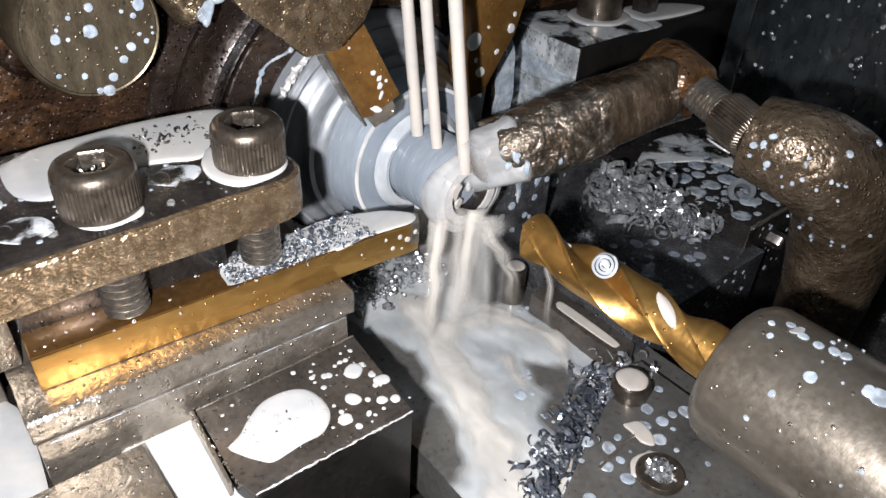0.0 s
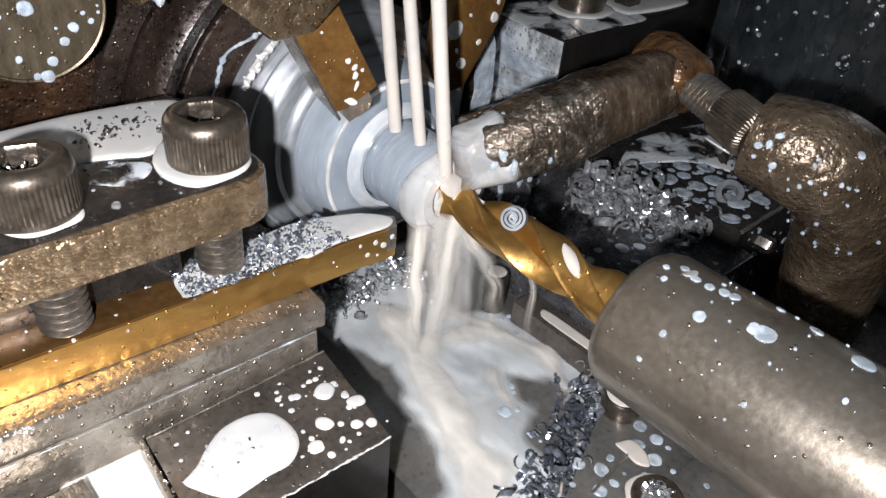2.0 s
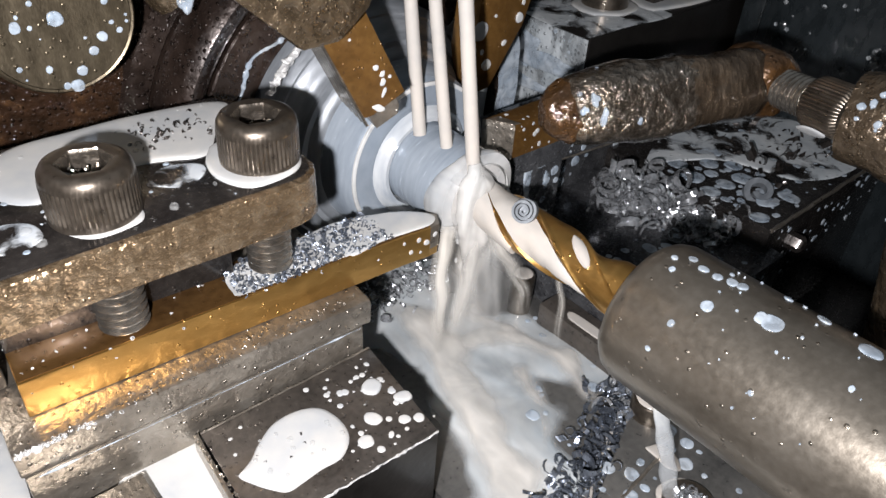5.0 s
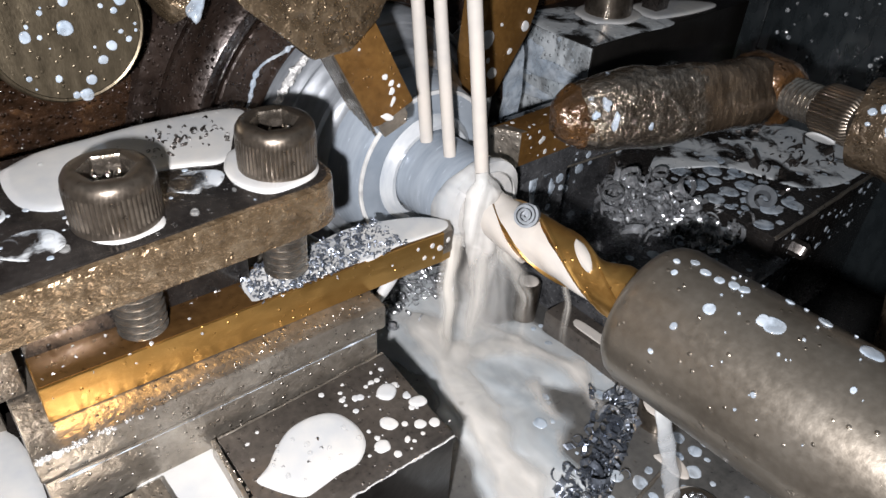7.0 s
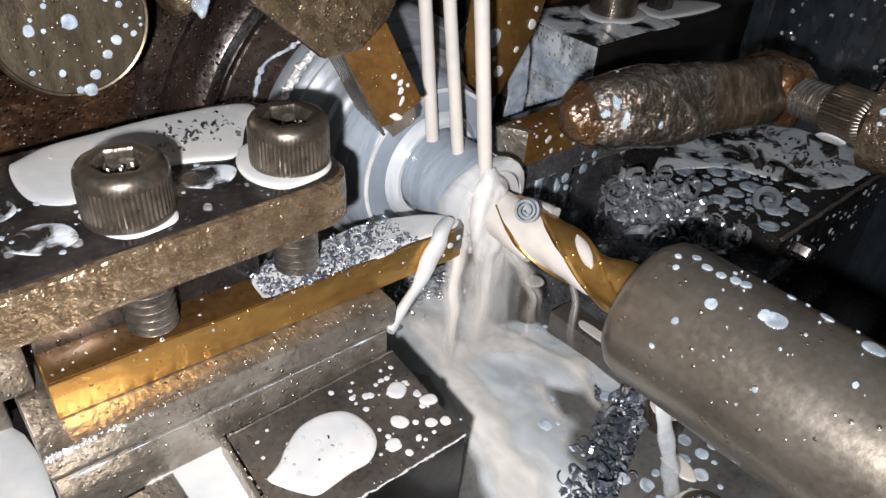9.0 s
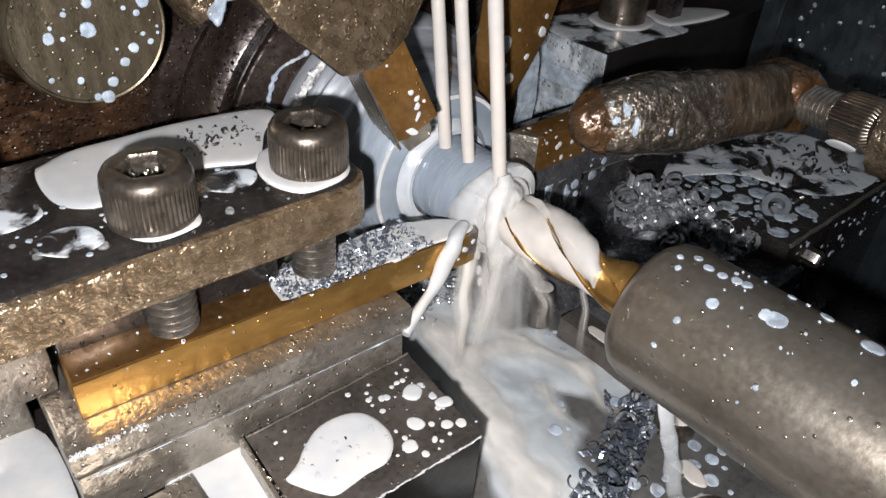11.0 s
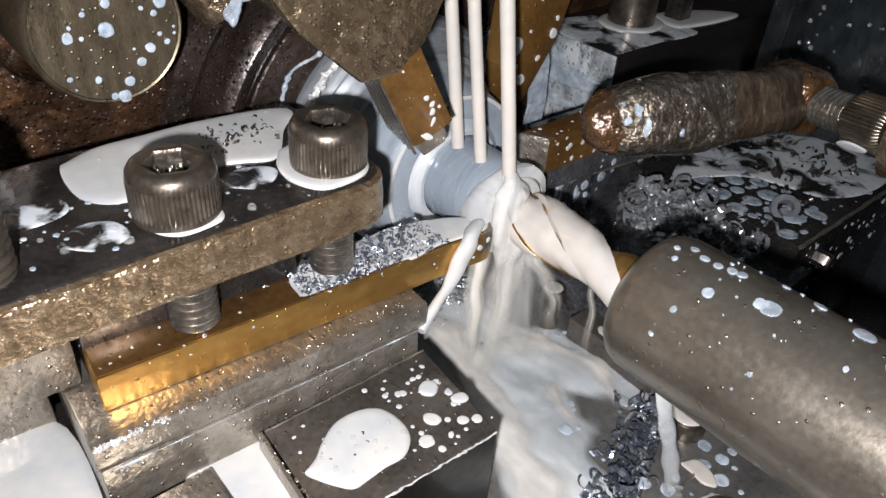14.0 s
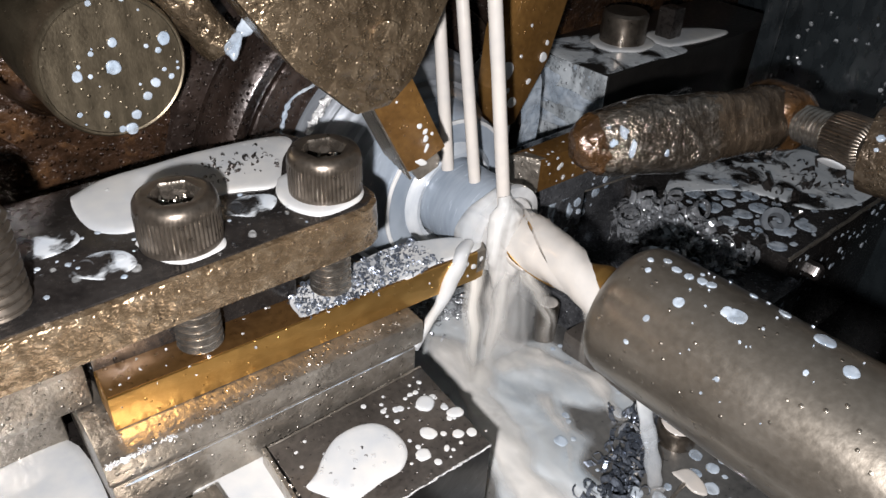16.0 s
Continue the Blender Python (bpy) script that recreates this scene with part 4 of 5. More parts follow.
def bar_stop():
    th = thing("bar_stop", ROD, "rough cast bar stop arm, rusty at both ends", "bar stop")
    pts = curve_points([(13.45, -2.15, 2.05), (13.2, -2.2, 2.02), (12.6, -2.3, 1.95), (11.2, -2.3, 1.85), (9.8, -2.3, 1.78), (8.8, -2.27, 1.72), (7.95, -2.24, 1.66)], 16)
    n = len(pts)
    radii = [float(np.interp(i / (n - 1), (0, 0.03, 0.08, 0.3, 0.6, 0.85, 0.94, 0.98, 1), (0.4, 0.62, 0.74, 0.86, 0.95, 0.93, 0.84, 0.74, 0.6))) for i in range(n)]
    bm = roughen(roughen(roughen(tube(pts, radii, 96, 0.0, 3, 0.95, 3.0, 0.8), 0.12, 0.9, 8), 0.03, 3.0, 5), 0.012, 9, 2)
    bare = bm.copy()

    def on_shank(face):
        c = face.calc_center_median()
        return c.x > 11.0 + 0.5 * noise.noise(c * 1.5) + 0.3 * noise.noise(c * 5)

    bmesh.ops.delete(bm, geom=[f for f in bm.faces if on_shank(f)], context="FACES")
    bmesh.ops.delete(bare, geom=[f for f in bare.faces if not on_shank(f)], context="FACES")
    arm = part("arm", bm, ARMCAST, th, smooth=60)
    # smoother half; its darker brown also stands for shade away from the torch
    part("shank", bare, SHADED_CAST, arm, "smoother brown shank, darkened as if turned from the torch", smooth=60)
    part("rusty_tip", roughen(tube(curve_points([(8.35, -2.25, 1.68), (7.85, -2.24, 1.65), (7.38, -2.22, 1.6)], 5), [0.6, 0.7, 0.74, 0.74, 0.72, 0.69, 0.65, 0.6, 0.53, 0.43, 0.28], 48, 0, 3, 0.9, 2.4, 0.8), 0.09, 2.5, 3), ORANGE, arm, "rusty orange tip")
    bm = drops([(rc.uniform(8.2, 12.5), -2.3 - rc.uniform(-0.25, 0.25), 2.62 + 0.05 * rc.random(), rc.choice((0.05, 0.08, 0.12, 0.2))) for k in range(20)], normal=(0, 0, 1), height=0.2, uneven=0.6)
    for x, up, rx, ry in ((8.35, -0.1, 0.1, 0.16), (8.6, -0.5, 0.22, 0.09), (9.55, -0.8, 0.09, 0.24), (9.75, -0.95, 0.15, 0.07), (8.15, -0.35, 0.1, 0.1), (8.05, 0.2, 0.06, 0.05), (10.6, 0.7, 0.07, 0.04)):
        out = Vector((-0.1, -0.8, 0.55 + up)).normalized()
        dome(bm, Vector((x, -2.28, 1.72)) + out * (0.93 if x > 8.3 else 0.76), rx, ry, 0.06, out, 0.3, 0.25, int(x * 7), 20)
    tagged(part("crust", bm, DROP, arm), "pale coolant crust and drops on the arm", kind="stuff")
    part("rusty_boss", roughen(turned([(-3.0, 0.5), (-2.93, 0.7), (-2.7, 0.86), (-1.7, 0.9), (-1.3, 0.76), (-1.15, 0.4)], (ROD.x - 0.15, 0, ROD.z), steps=48), 0.06, 2, 3), ORANGE, th, "rusty boss round the rod")
    prof, y = [], -4.4
    while y < -2.6:
        prof += [(y, 0.42), (y + 0.05, 0.5), (y + 0.08, 0.5), (y + 0.13, 0.42)]
        y += 0.15
    part("threaded_rod", turned(prof, (ROD.x, 0, ROD.z), steps=36), THREAD, th)
    nut = turned([(-5.2, 0.55), (-5.1, 0.645)] + [(-5.0 + 0.1 * k, 0.65) for k in range(9)] + [(-4.1, 0.645), (-4.0, 0.55)], (ROD.x, 0, ROD.z), steps=126)
    for k, v in enumerate(nut.verts):
        d = Vector((v.co.x - ROD.x, 0, v.co.z - ROD.z))
        if d.length > 0.64 and k % 3 == 0:
            v.co -= d.normalized() * 0.035
    part("knurled_nut", nut, SCREW, th)
    part("nut_coolant", dome(bmesh.new(), (ROD.x - 0.45, -4.5, ROD.z - 0.55), 0.42, 0.17, 0.04, (-0.65, -0.1, -0.7), 1.57, 0.1, 5, 20), MILK, th, "white coolant on the nut")
    elbow = curve_points([(13.9, -5.1, 2.0), (14.4, -6.1, 1.95), (15.1, -6.8, 1.4), (15.8, -7.1, -0.5), (16.2, -7.1, -4.0), (16.2, -7.1, -9.0)], 12)
    thick = [1.05 + 0.25 * math.sin(3.1 * i / len(elbow)) for i in range(len(elbow))]
    joint = part("elbow", roughen(tube(elbow, thick, 64, 0.0, 5), 0.08, 0.9, 5), ELBOW, th)
    bm = bmesh.new()
    for k in range(30):
        i = rc.randrange(2, 34)
        d = (elbow[i + 1] - elbow[i - 1]).normalized()
        out = Vector((-0.8 + rc.gauss(0, 0.25), -0.3 + rc.gauss(0, 0.3), 0.5 + rc.gauss(0, 0.3)))
        out = (out - d * out.dot(d)).normalized()
        r = rc.choice((0.03, 0.04, 0.05, 0.08))
        dome(bm, elbow[i] + out * (thick[i] + 0.02), r, r * 1.2, 0.05, out, rc.uniform(0, 3), 0.15, k, 14)
    tagged(part("spatter", bm, DROP, joint), "white coolant spatter on the elbow", kind="stuff")
    return th


STOP = bar_stop()
sleeve = roughen(tube(curve_points([(8.75, -2.28, 1.71), (8.35, -2.26, 1.68), (7.7, -2.24, 1.65), (7.1, -2.22, 1.6)], 8), [0.86, 0.89, 0.915] + [0.905 - 0.011 * k for k in range(22)], 64, 0, 3, 0.95, 2.6, 0.8), 0.05, 1.6, 6)
SLEEVE_WRAP = solo("coolant_sleeve", thinned(sleeve, lambda p: min((p.x - 7.12) / 0.45, (8.72 - p.x + 0.3 * noise.noise(p * 2.5)) / 0.3)), SLEEVE, ROD, "milky coolant wrapped round the bar stop's tip", "coolant")


# ---- upper tools ----
def upper_tool():
    th = thing("upper_tool", (4.6, 0.5, 5), "brown-gold tool bit in a pitted cast holder above the bar", "cutting tool")
    d, s, c = Vector((0.444, 0, -0.896)), Vector((0.896, 0, 0.444)), Vector((6.15, 0, 1.95))

    def at(a, b):
        p = c - d * a + s * b
        return (p.x, p.z)

    pivot = (6.15, 0.1, 2)
    bit = part("bit", yawed(prism([at(0.38, -0.5), at(0.32, -0.3), at(0.38, 0.55), at(6, 0.55), at(6, -0.5)], 0.1, 1.7, 0.025), -12, pivot), GOLD_DIM, th)
    part("cutting_tip", yawed(prism([at(0.7, -0.42), at(-0.08, -0.36), at(-0.06, 0.22), at(0.12, 0.34), at(0.7, 0.34)], 0.2, 0.9, 0.02), -12, pivot), GREY, th, "ground grey cutting tip")
    for k in range(6):
        y = 0.12 + 0.265 * k
        part("tooth", yawed(prism([at(0.15, -0.56), at(0.15, -0.49), at(3, -0.49), at(3, -0.56)], y, y + 0.14, 0.015), -12, pivot), THREAD, bit, "bright worn tooth")
    part("holder", roughen(yawed(prism([at(2.75, -1.0), at(2.5, -0.35), at(2.75, 0.5), at(4.0, 2.1), at(9, 2.3), at(9, -2.3), at(4.3, -1.6)], -0.5, 1.9, 0.12), -10, pivot), 0.04, 2, 2), CAST, th)
    p = at(3.9, 0.25)
    part("screw", yawed(turned([(-0.62, 0.2), (-0.6, 0.3), (-0.4, 0.32)], (p[0], 0, p[1]), steps=24), -10, pivot), CAST, th)
    return th


def rear_upper_tool():
    th = thing("rear_upper_tool", (11, 2, 5), "brown-gold tool bit slanting down behind the coolant jets", "cutting tool")
    part("bit", prism([(10.3, 1.9), (10.5, 0.75), (11.0, 0.8), (12.1, 2.4), (13.6, 7), (11.8, 7.4), (10.45, 3.4)], 2.0, 2.9, 0.03), GOLD_DIM, th)
    part("holder", roughen(prism([(11.3, 4.9), (12.9, 4.2), (14.6, 4.4), (16.5, 8), (12, 9.5)], 1.6, 3.4, 0.1), 0.04, 2, 4), CAST, th)
    return th


UPPER = upper_tool()
bm = bmesh.new()
for i, (a, b, rx, ry) in enumerate(((1.25, 0.22, 0.07, 0.06), (1.05, 0.28, 0.055, 0.08), (0.88, 0.22, 0.06, 0.1), (0.66, 0.14, 0.04, 0.13), (0.4, -0.12, 0.15, 0.07), (0.9, 0.4, 0.04, 0.04), (2.1, 0.0, 0.03, 0.03))):
    dome(bm, (6.15 - 0.444 * a + 0.896 * b, 0.1, 1.95 + 0.896 * a + 0.444 * b), rx, ry, 0.025, (0, -1, 0), -0.4, 0.15, i, 18)
UPPER_DROPS = solo("coolant_drops", yawed(bm, -12, (6.15, 0.1, 2)), MILK, (6.3, 0.1, 2.5), "white coolant drops on the brown-gold tool bit", "drops", kind="stuff")
rear_upper_tool()
spots = [(10.8, 1.98, 1.5, 0.16), (10.6, 1.98, 1.9, 0.08), (11.4, 1.98, 2.0, 0.1), (12.0, 1.98, 3.0, 0.08), (11.9, 1.98, 2.6, 0.14), (11.0, 1.98, 2.8, 0.06), (11.3, 1.98, 3.6, 0.05), (10.45, 1.95, 2.5, 0.26)]
solo("coolant_drops", drops(spots, normal=(0, -1, 0)), MILK, (11, 1.98, 2), "white coolant drops on the slanting tool bit", "drops", kind="stuff")


def rear_tool():
    th = thing("rear_tool", (12, 0.6, 0), "square gold-coated tool bit lying behind the bar", "cutting tool")
    part("bit", slab([(9.88, 0.95), (10.3, 0.2), (14, 0.15), (14, 1.0)], -0.42, 0.58, 0.03), GOLD_DIM, th)
    part("ground_end", slab([(9.83, 0.95), (10.26, 0.17), (10.31, 0.2), (9.9, 0.96)], -0.4, 0.575, 0.01), GREY, th, "ground grey end")
    part("bright_tip", slab([(9.9, 0.9), (10.27, 0.24), (10.5, 0.2), (10.3, 0.85)], 0.5, 0.592, 0.01), GREY, th, "bright worn tip")
    return th


rear_tool()
rnd = random.Random(77)
spots = [(rnd.uniform(10.5, 13), 0.19, rnd.uniform(-0.35, 0.5), rnd.choice((0.03, 0.05, 0.08))) for i in range(26)]
solo("coolant_drops", drops(spots, normal=(0, -1, 0)), MILK, (12, 0.2, 0), "white coolant drops on the rear tool bit", "drops", kind="stuff")
solo("coolant_drops", drops([(rnd.uniform(10.3, 13), rnd.uniform(0.25, 0.9), 0.585, rnd.choice((0.04, 0.06, 0.1))) for i in range(14)]), MILK, (12, 0.6, 0.59), "white coolant drops on the rear tool bit", "drops", kind="stuff")
rh = thing("rear_tool_holder", (13, 1, -3.4), "black steel tool holder block behind the bar, wet with coolant", "tool holder")
part("body", slab([(10.4, 0.36), (12.6, 0.3), (19, -0.32), (19, 2.6), (10.4, 2.6)], -1.2, -0.43, 0.05), BLACK, rh)
part("web", slab([(10.6, 0.55), (12.95, 0.55), (13.05, 2.4), (10.6, 2.4)], -4.3, -1.2, 0.05), BLACK, rh)
part("back_plate", box(10.6, 21, 2.4, 2.7, -4.6, -0.5, 0.05), BLACK, rh)
# grey tube added to draw the highlight along the holder's edge
part("bright_edge", roughen(tube(curve_points([(12.62, 0.3, -1.2), (15, 0.07, -1.2), (19, -0.32, -1.2)], 24), 0.03, 8), 0.02, 4, 3), GREY, rh, "bright line along the edge")
rnd = random.Random(88)
face = [(x, 0.28 - 0.097 * (x - 12.6), z, r) for x, _, z, r in scattered(16, lambda r: (r.uniform(12.8, 17), 0, r.uniform(-1.1, -0.5)), (0.05, 0.08, 0.11), rnd)]
web = scattered(12, lambda r: (r.uniform(10.8, 12.8), 0.54, r.uniform(-3.6, -1.3)), (0.05, 0.08, 0.12, 0.16), rnd)
plate = scattered(40, lambda r: (r.uniform(13.4, 20), 2.39, r.uniform(-4.2, -1.4)), (0.06, 0.1, 0.15, 0.2), rnd)
solo("coolant_drops", drops(face + web + plate, normal=(0, -1, 0), height=0.15), DROP, (14, 0.5, -2), "white coolant drops on the rear holder's faces", "drops", kind="stuff")
solo("coolant_drops", drops(scattered(30, lambda r: (r.uniform(10.7, 18), r.uniform(0.5, 2.4), -0.43), (0.04, 0.06, 0.1, 0.16), rnd), height=0.2), DROP, (14, 1.5, -0.5), "white coolant drops on the rear holder's top", "drops", kind="stuff")
bm = bmesh.new()
for x, z, w, h in ((11.45, -1.6, 0.13, 0.5), (11.5, -2.1, 0.08, 0.45), (12.3, -1.9, 0.09, 0.3), (12.0, -1.3, 0.2, 0.12)):
    dome(bm, (x, 0.54, z), w, h, 0.04, (0, -1, 0), 0.05, 0.2, int(x * 9), 24)
solo("coolant_drip", bm, DROP, (11.5, 0.54, -2), "white coolant running down the rear holder's web", "coolant")
solo("coolant_smear", pool([(14.2, 0.5), (15.5, 0.4), (18, 0.3), (18.5, 1.8), (16.5, 2.3), (14.6, 1.6)], -0.43, 0.03), FILMY, (16, 1, -0.43), "thin coolant film on the rear holder's top", "coolant")
bm = bmesh.new()
for y, z, w, h in ((5.05, -0.6, 0.3, 1.5), (4.4, -0.4, 0.2, 1.0), (6.0, -1.6, 0.28, 1.6), (5.5, -0.1, 0.4, 0.5), (6.5, -0.9, 0.18, 1.0)):
    dome(bm, (16.335, y, z), w, h, 0.05, (-1, 0, 0), 0.05, 0.25, int(y * 9), 26)
solo("coolant_drip", bm, DROP, (16.3, 5, -1), "bluish coolant sheets running down the slide block", "coolant")
bb = thing("black_base", (18, -0.5, -9), "black steel base block with coolant spots on top", "block")
part("body", box(17.9, 30.9, -4.15, 6.8, -9, -3.4, 0.06), WETBLACK, bb)
part("lower_step", box(11.5, 18.5, -4.6, 6.8, -9, -4.3, 0.06), BLACK, bb)
part("front_edge_line", roughen(tube(curve_points([(17.92, -4.15, -3.41), (22, -4.15, -3.41), (28, -4.15, -3.41)], 20), 0.07, 8), 0.03, 3, 4), GREY, bb, "bright line along the edge")
hx = thing("hex_bolt", (19.6, -4.3, -4.4), "small steel bolt in the side of the black base", "bolt")
part("head", turned([(-4.7, 0.22), (-4.6, 0.3), (-4.1, 0.3)], (19.6, 0, -4.4), steps=6), DARK, hx)
tb = thing("rear_slide_block", (20, 4.5, -3.4), "black steel slide block with a coolant-covered top", "block")
part("body", box(16.4, 28, 2.9, 6.85, -3.4, 0.8, 0.06), NEARBLACK, tb)
rs = thing("socket_screw", (19.5, 4.9, 0.8), "steel cap screw standing in white coolant", "screw")
part("head", turned([(0.9, 0.85), (1.9, 0.85), (2.0, 0.75)], (19.5, 4.9, 0), "z", 40), SCREW, rs)
sn = thing("square_stud", (21.4, 4.3, 0.8), "dark square-headed stud on the slide block", "stud")
part("head", box(21.1, 21.8, 3.9, 4.6, 0.8, 2.0, 0.05), DARK, sn)
for outline, label in (([(18.3, 4.4), (19.2, 3.8), (20.5, 4.1), (20.7, 5.2), (19.6, 6.0), (18.5, 5.6)], "white coolant pooled round the rear screw"), ([(20.6, 3.5), (22.5, 3.2), (24.2, 3.3), (23.5, 4.2), (22, 4.9), (20.9, 4.9)], "white coolant on the rear slide block")):
    c = sum((Vector(p) for p in outline), Vector((0, 0))) / len(outline)
    solo("coolant_pool", pool(outline, 0.81, 0.1), MILK, (c.x, c.y, 0.8), label, "coolant")
solo("coolant_smear", pool([(16.5, 3.0), (18.5, 3.0), (21, 3.0), (20, 5.5), (18, 6.5), (16.5, 6.2)], 0.8, 0.03), FILMY, (18, 4.5, 0.8), "thin white coolant smeared on the slide block", "coolant")
rnd = random.Random(91)
solo("coolant_smear", box(16.34, 16.385, 2.95, 6.8, -3.2, 0.76, 0.01), GLAZE, (16.36, 5, -3), "thin cloudy coolant on the slide block's side", "coolant")
solo("coolant_drops", drops([(16.39, rnd.uniform(3.0, 6.7), rnd.uniform(-3.0, 0.7), rnd.choice((0.02, 0.03, 0.04, 0.06, 0.09))) for i in range(90)], normal=(-1, 0, 0), height=0.3, uneven=0.25), DROP, (16.4, 5, -1), "coolant drops running down the slide block's side", "drops", kind="stuff")
solo("coolant_smear", pool([(18.1, 0.9), (19.5, 1.5), (21, 1.7), (25, 0.6), (27, -1.5), (25.5, -3.6), (23.2, -3.8), (21.6, -3.0), (21.2, -1.9), (20.6, -0.6), (19.2, 0.3)], -3.4, 0.05), FILMY, (21, -0.5, -3.4), "thin white coolant spread on the black base", "coolant")
def heap_place(r):
    u = r.uniform(0, 1)
    return (16.3 + 1.2 * u + r.gauss(0, 0.35), 0.4 - 3.0 * u + r.gauss(0, 0.35), -4.2 + abs(r.gauss(0, 0.4)))


solo("metal_chips", swarf(200, heap_place, (0.1, 0.42), 6, (0.4, 2.2), (0.15, 0.6), 2.5), SWARF, (16, -1, -4.3), "heap of curled steel swarf beside the black base", "metal chips", kind="stuff")
solo("metal_chips", swarf(60, lambda r: (16.5 + r.gauss(0, 0.5), 0.1 + r.gauss(0, 0.5), -3.9 + abs(r.gauss(0, 0.4))), (0.2, 0.5), 66, (0.6, 2.4), (0.2, 0.7), 2.5), SWARF, (16.4, 0.5, -4.3), "bright curled swarf against the rear holder", "metal chips", kind="stuff")
bm = bmesh.new()
spiral(bm, (19.6, -2.7, -3.4), 0.48, 0.3, (-0.45, -0.35, 0.8), 1.4, 0.2)
solo("spiral_chip", bm, PALE, (20.2, -2.3, -3.4), "wide curl of swarf lying in coolant", "metal chip")
rnd = random.Random(21)
spots = scattered(34, lambda r: (r.uniform(18.3, 21.0), r.uniform(-3.8, 0.4), -3.395), (0.12, 0.18, 0.26, 0.34, 0.4), rnd)
spots += scattered(70, lambda r: (r.uniform(18.1, 25), r.uniform(-3.9, 1), -3.395), (0.04, 0.06, 0.1, 0.14), rnd)
solo("metal_chips", swarf(80, lambda r: (r.uniform(20.5, 25), r.uniform(-3, 0.6), -3.36), (0.1, 0.34), 61, (0.15, 0.6)), DARK, (22, -1, -3.4), "dark curled chips lying in the white film", "metal chips", kind="stuff")
spots += [(rnd.uniform(12, 17.8), rnd.uniform(-4.4, -1), -4.3, rnd.choice((0.06, 0.1, 0.14, 0.2))) for i in range(60)]
solo("coolant_drops", drops(spots, height=0.07), DROP, (18, -1, -3.4), "white coolant drops on the black base", "drops", kind="stuff")

# ---- chute under the work ----
chute = thing("chip_chute", (7, -2, -6), "dark steel chute under the bar, running with coolant", "chute")
part("plate", slab([(4.5, -12), (12.5, -12), (12.5, 4.6), (4.5, 4.6)], -7, -5.36, 0.05), PLATE, chute)
part("side_rail", box(10.62, 11.48, -4.75, -1.3, -5.4, -4.6, 0.05), BLOCK, chute, "dark rail with a slot full of coolant")


def beside(x, y, line):
    """How far a place lies from a line of points."""
    best = 9.0
    for (x0, y0), (x1, y1) in zip(line, line[1:]):
        f = max(0.0, min(1.0, ((x - x0) * (x1 - x0) + (y - y0) * (y1 - y0)) / ((x1 - x0) ** 2 + (y1 - y0) ** 2)))
        best = min(best, math.hypot(x - x0 - f * (x1 - x0), y - y0 - f * (y1 - y0)))
    return best


def current(lines, mat, label, seed, rag=0.35, top=0.09, z=-5.27, soft=0.85):
    """Coolant running along lines of points, each with its half width: deepest in the middle, ragged at its edges."""
    flat = [p for line, half in lines for p in line]
    wide = max(half for line, half in lines) + rag + 0.2
    x0, y0 = min(p[0] for p in flat) - wide, min(p[1] for p in flat) - wide
    nx, ny = int((max(p[0] for p in flat) + wide - x0) / 0.09), int((max(p[1] for p in flat) + wide - y0) / 0.12)
    bm = bmesh.new()
    thick = bm.verts.layers.float.new("thickness")
    verts = {}
    for i in range(nx + 1):
        for j in range(ny + 1):
            x, y = x0 + 0.09 * i, y0 + 0.12 * j
            q = Vector((x, y, 0)) + noise.noise_vector(Vector((x * 0.55, y * 0.45, seed))) * 0.45
            torn = rag * (noise.noise(Vector((x * 0.9, y * 0.7, seed + 3))) + 0.4 * noise.noise(Vector((x * 2.6, y * 1.8, seed + 8))))
            depth = max((half - beside(q.x, q.y, line) + torn) / half for line, half in lines)
            if depth > -0.15 and 4.45 < x < 11.6 and y < 4.4:
                h = top * math.tanh(max(depth, -0.2)) + 0.02 * noise.noise(Vector((x * 3, y * 1.5, seed + 2))) + 0.008 * noise.noise(Vector((x * 8, y * 4, seed + 1)))
                verts[i, j] = bm.verts.new((x, y, z + h))
                verts[i, j][thick] = max(0.0, min(1.0, depth / soft)) ** 1.3
    for i, j in list(verts):
        ring = [verts.get(k) for k in ((i, j), (i + 1, j), (i + 1, j + 1), (i, j + 1))]
        if all(ring):
            bm.faces.new(ring)
    return solo("coolant_flow", bm, mat, (*flat[0], z), label, "coolant")


current([([(8.8, 2.2), (8.2, -0.3), (7.9, -2.0), (7.0, -3.8), (5.9, -5.6), (5.0, -7.4)], 1.6), ([(7.0, 2.0), (6.9, 0.0)], 0.9), ([(8.4, -0.6), (9.8, -1.7), (10.2, -3.1)], 1.2)], FLOW, "thin bluish coolant running over the chute", 2, 0.45, 0.12, -5.36, 0.25)
CURRENTS = [
    current([([(7.8, 1.2), (7.6, 0.2), (7.3, -0.9), (7.0, -2.5), (6.4, -3.8), (5.7, -4.9), (5.0, -6.2)], 0.72), ([(7.9, -0.6), (7.4, -0.6)], 0.8), ([(6.2, -4.4), (5.6, -5.9)], 0.95)], CURRENT, "cream band of coolant running down the chute", 5, 0.4, soft=0.6),
    current([([(8.4, -0.6), (9.4, -0.8), (9.95, -1.75), (10.1, -2.7), (9.95, -3.6), (9.6, -4.1)], 0.5), ([(9.2, 0.5), (10.0, -1.2)], 0.5)], CURRENT, "cream tongue of coolant spreading towards the rail", 9, 0.45, soft=1.0),
    current([([(8.9, -2.8), (8.5, -3.3), (8.3, -3.9)], 0.2), ([(8.0, -4.3), (7.5, -4.9)], 0.18)], CURRENT, "cream wisps of coolant on the chute", 13, 0.3, 0.05, soft=1.6),
]
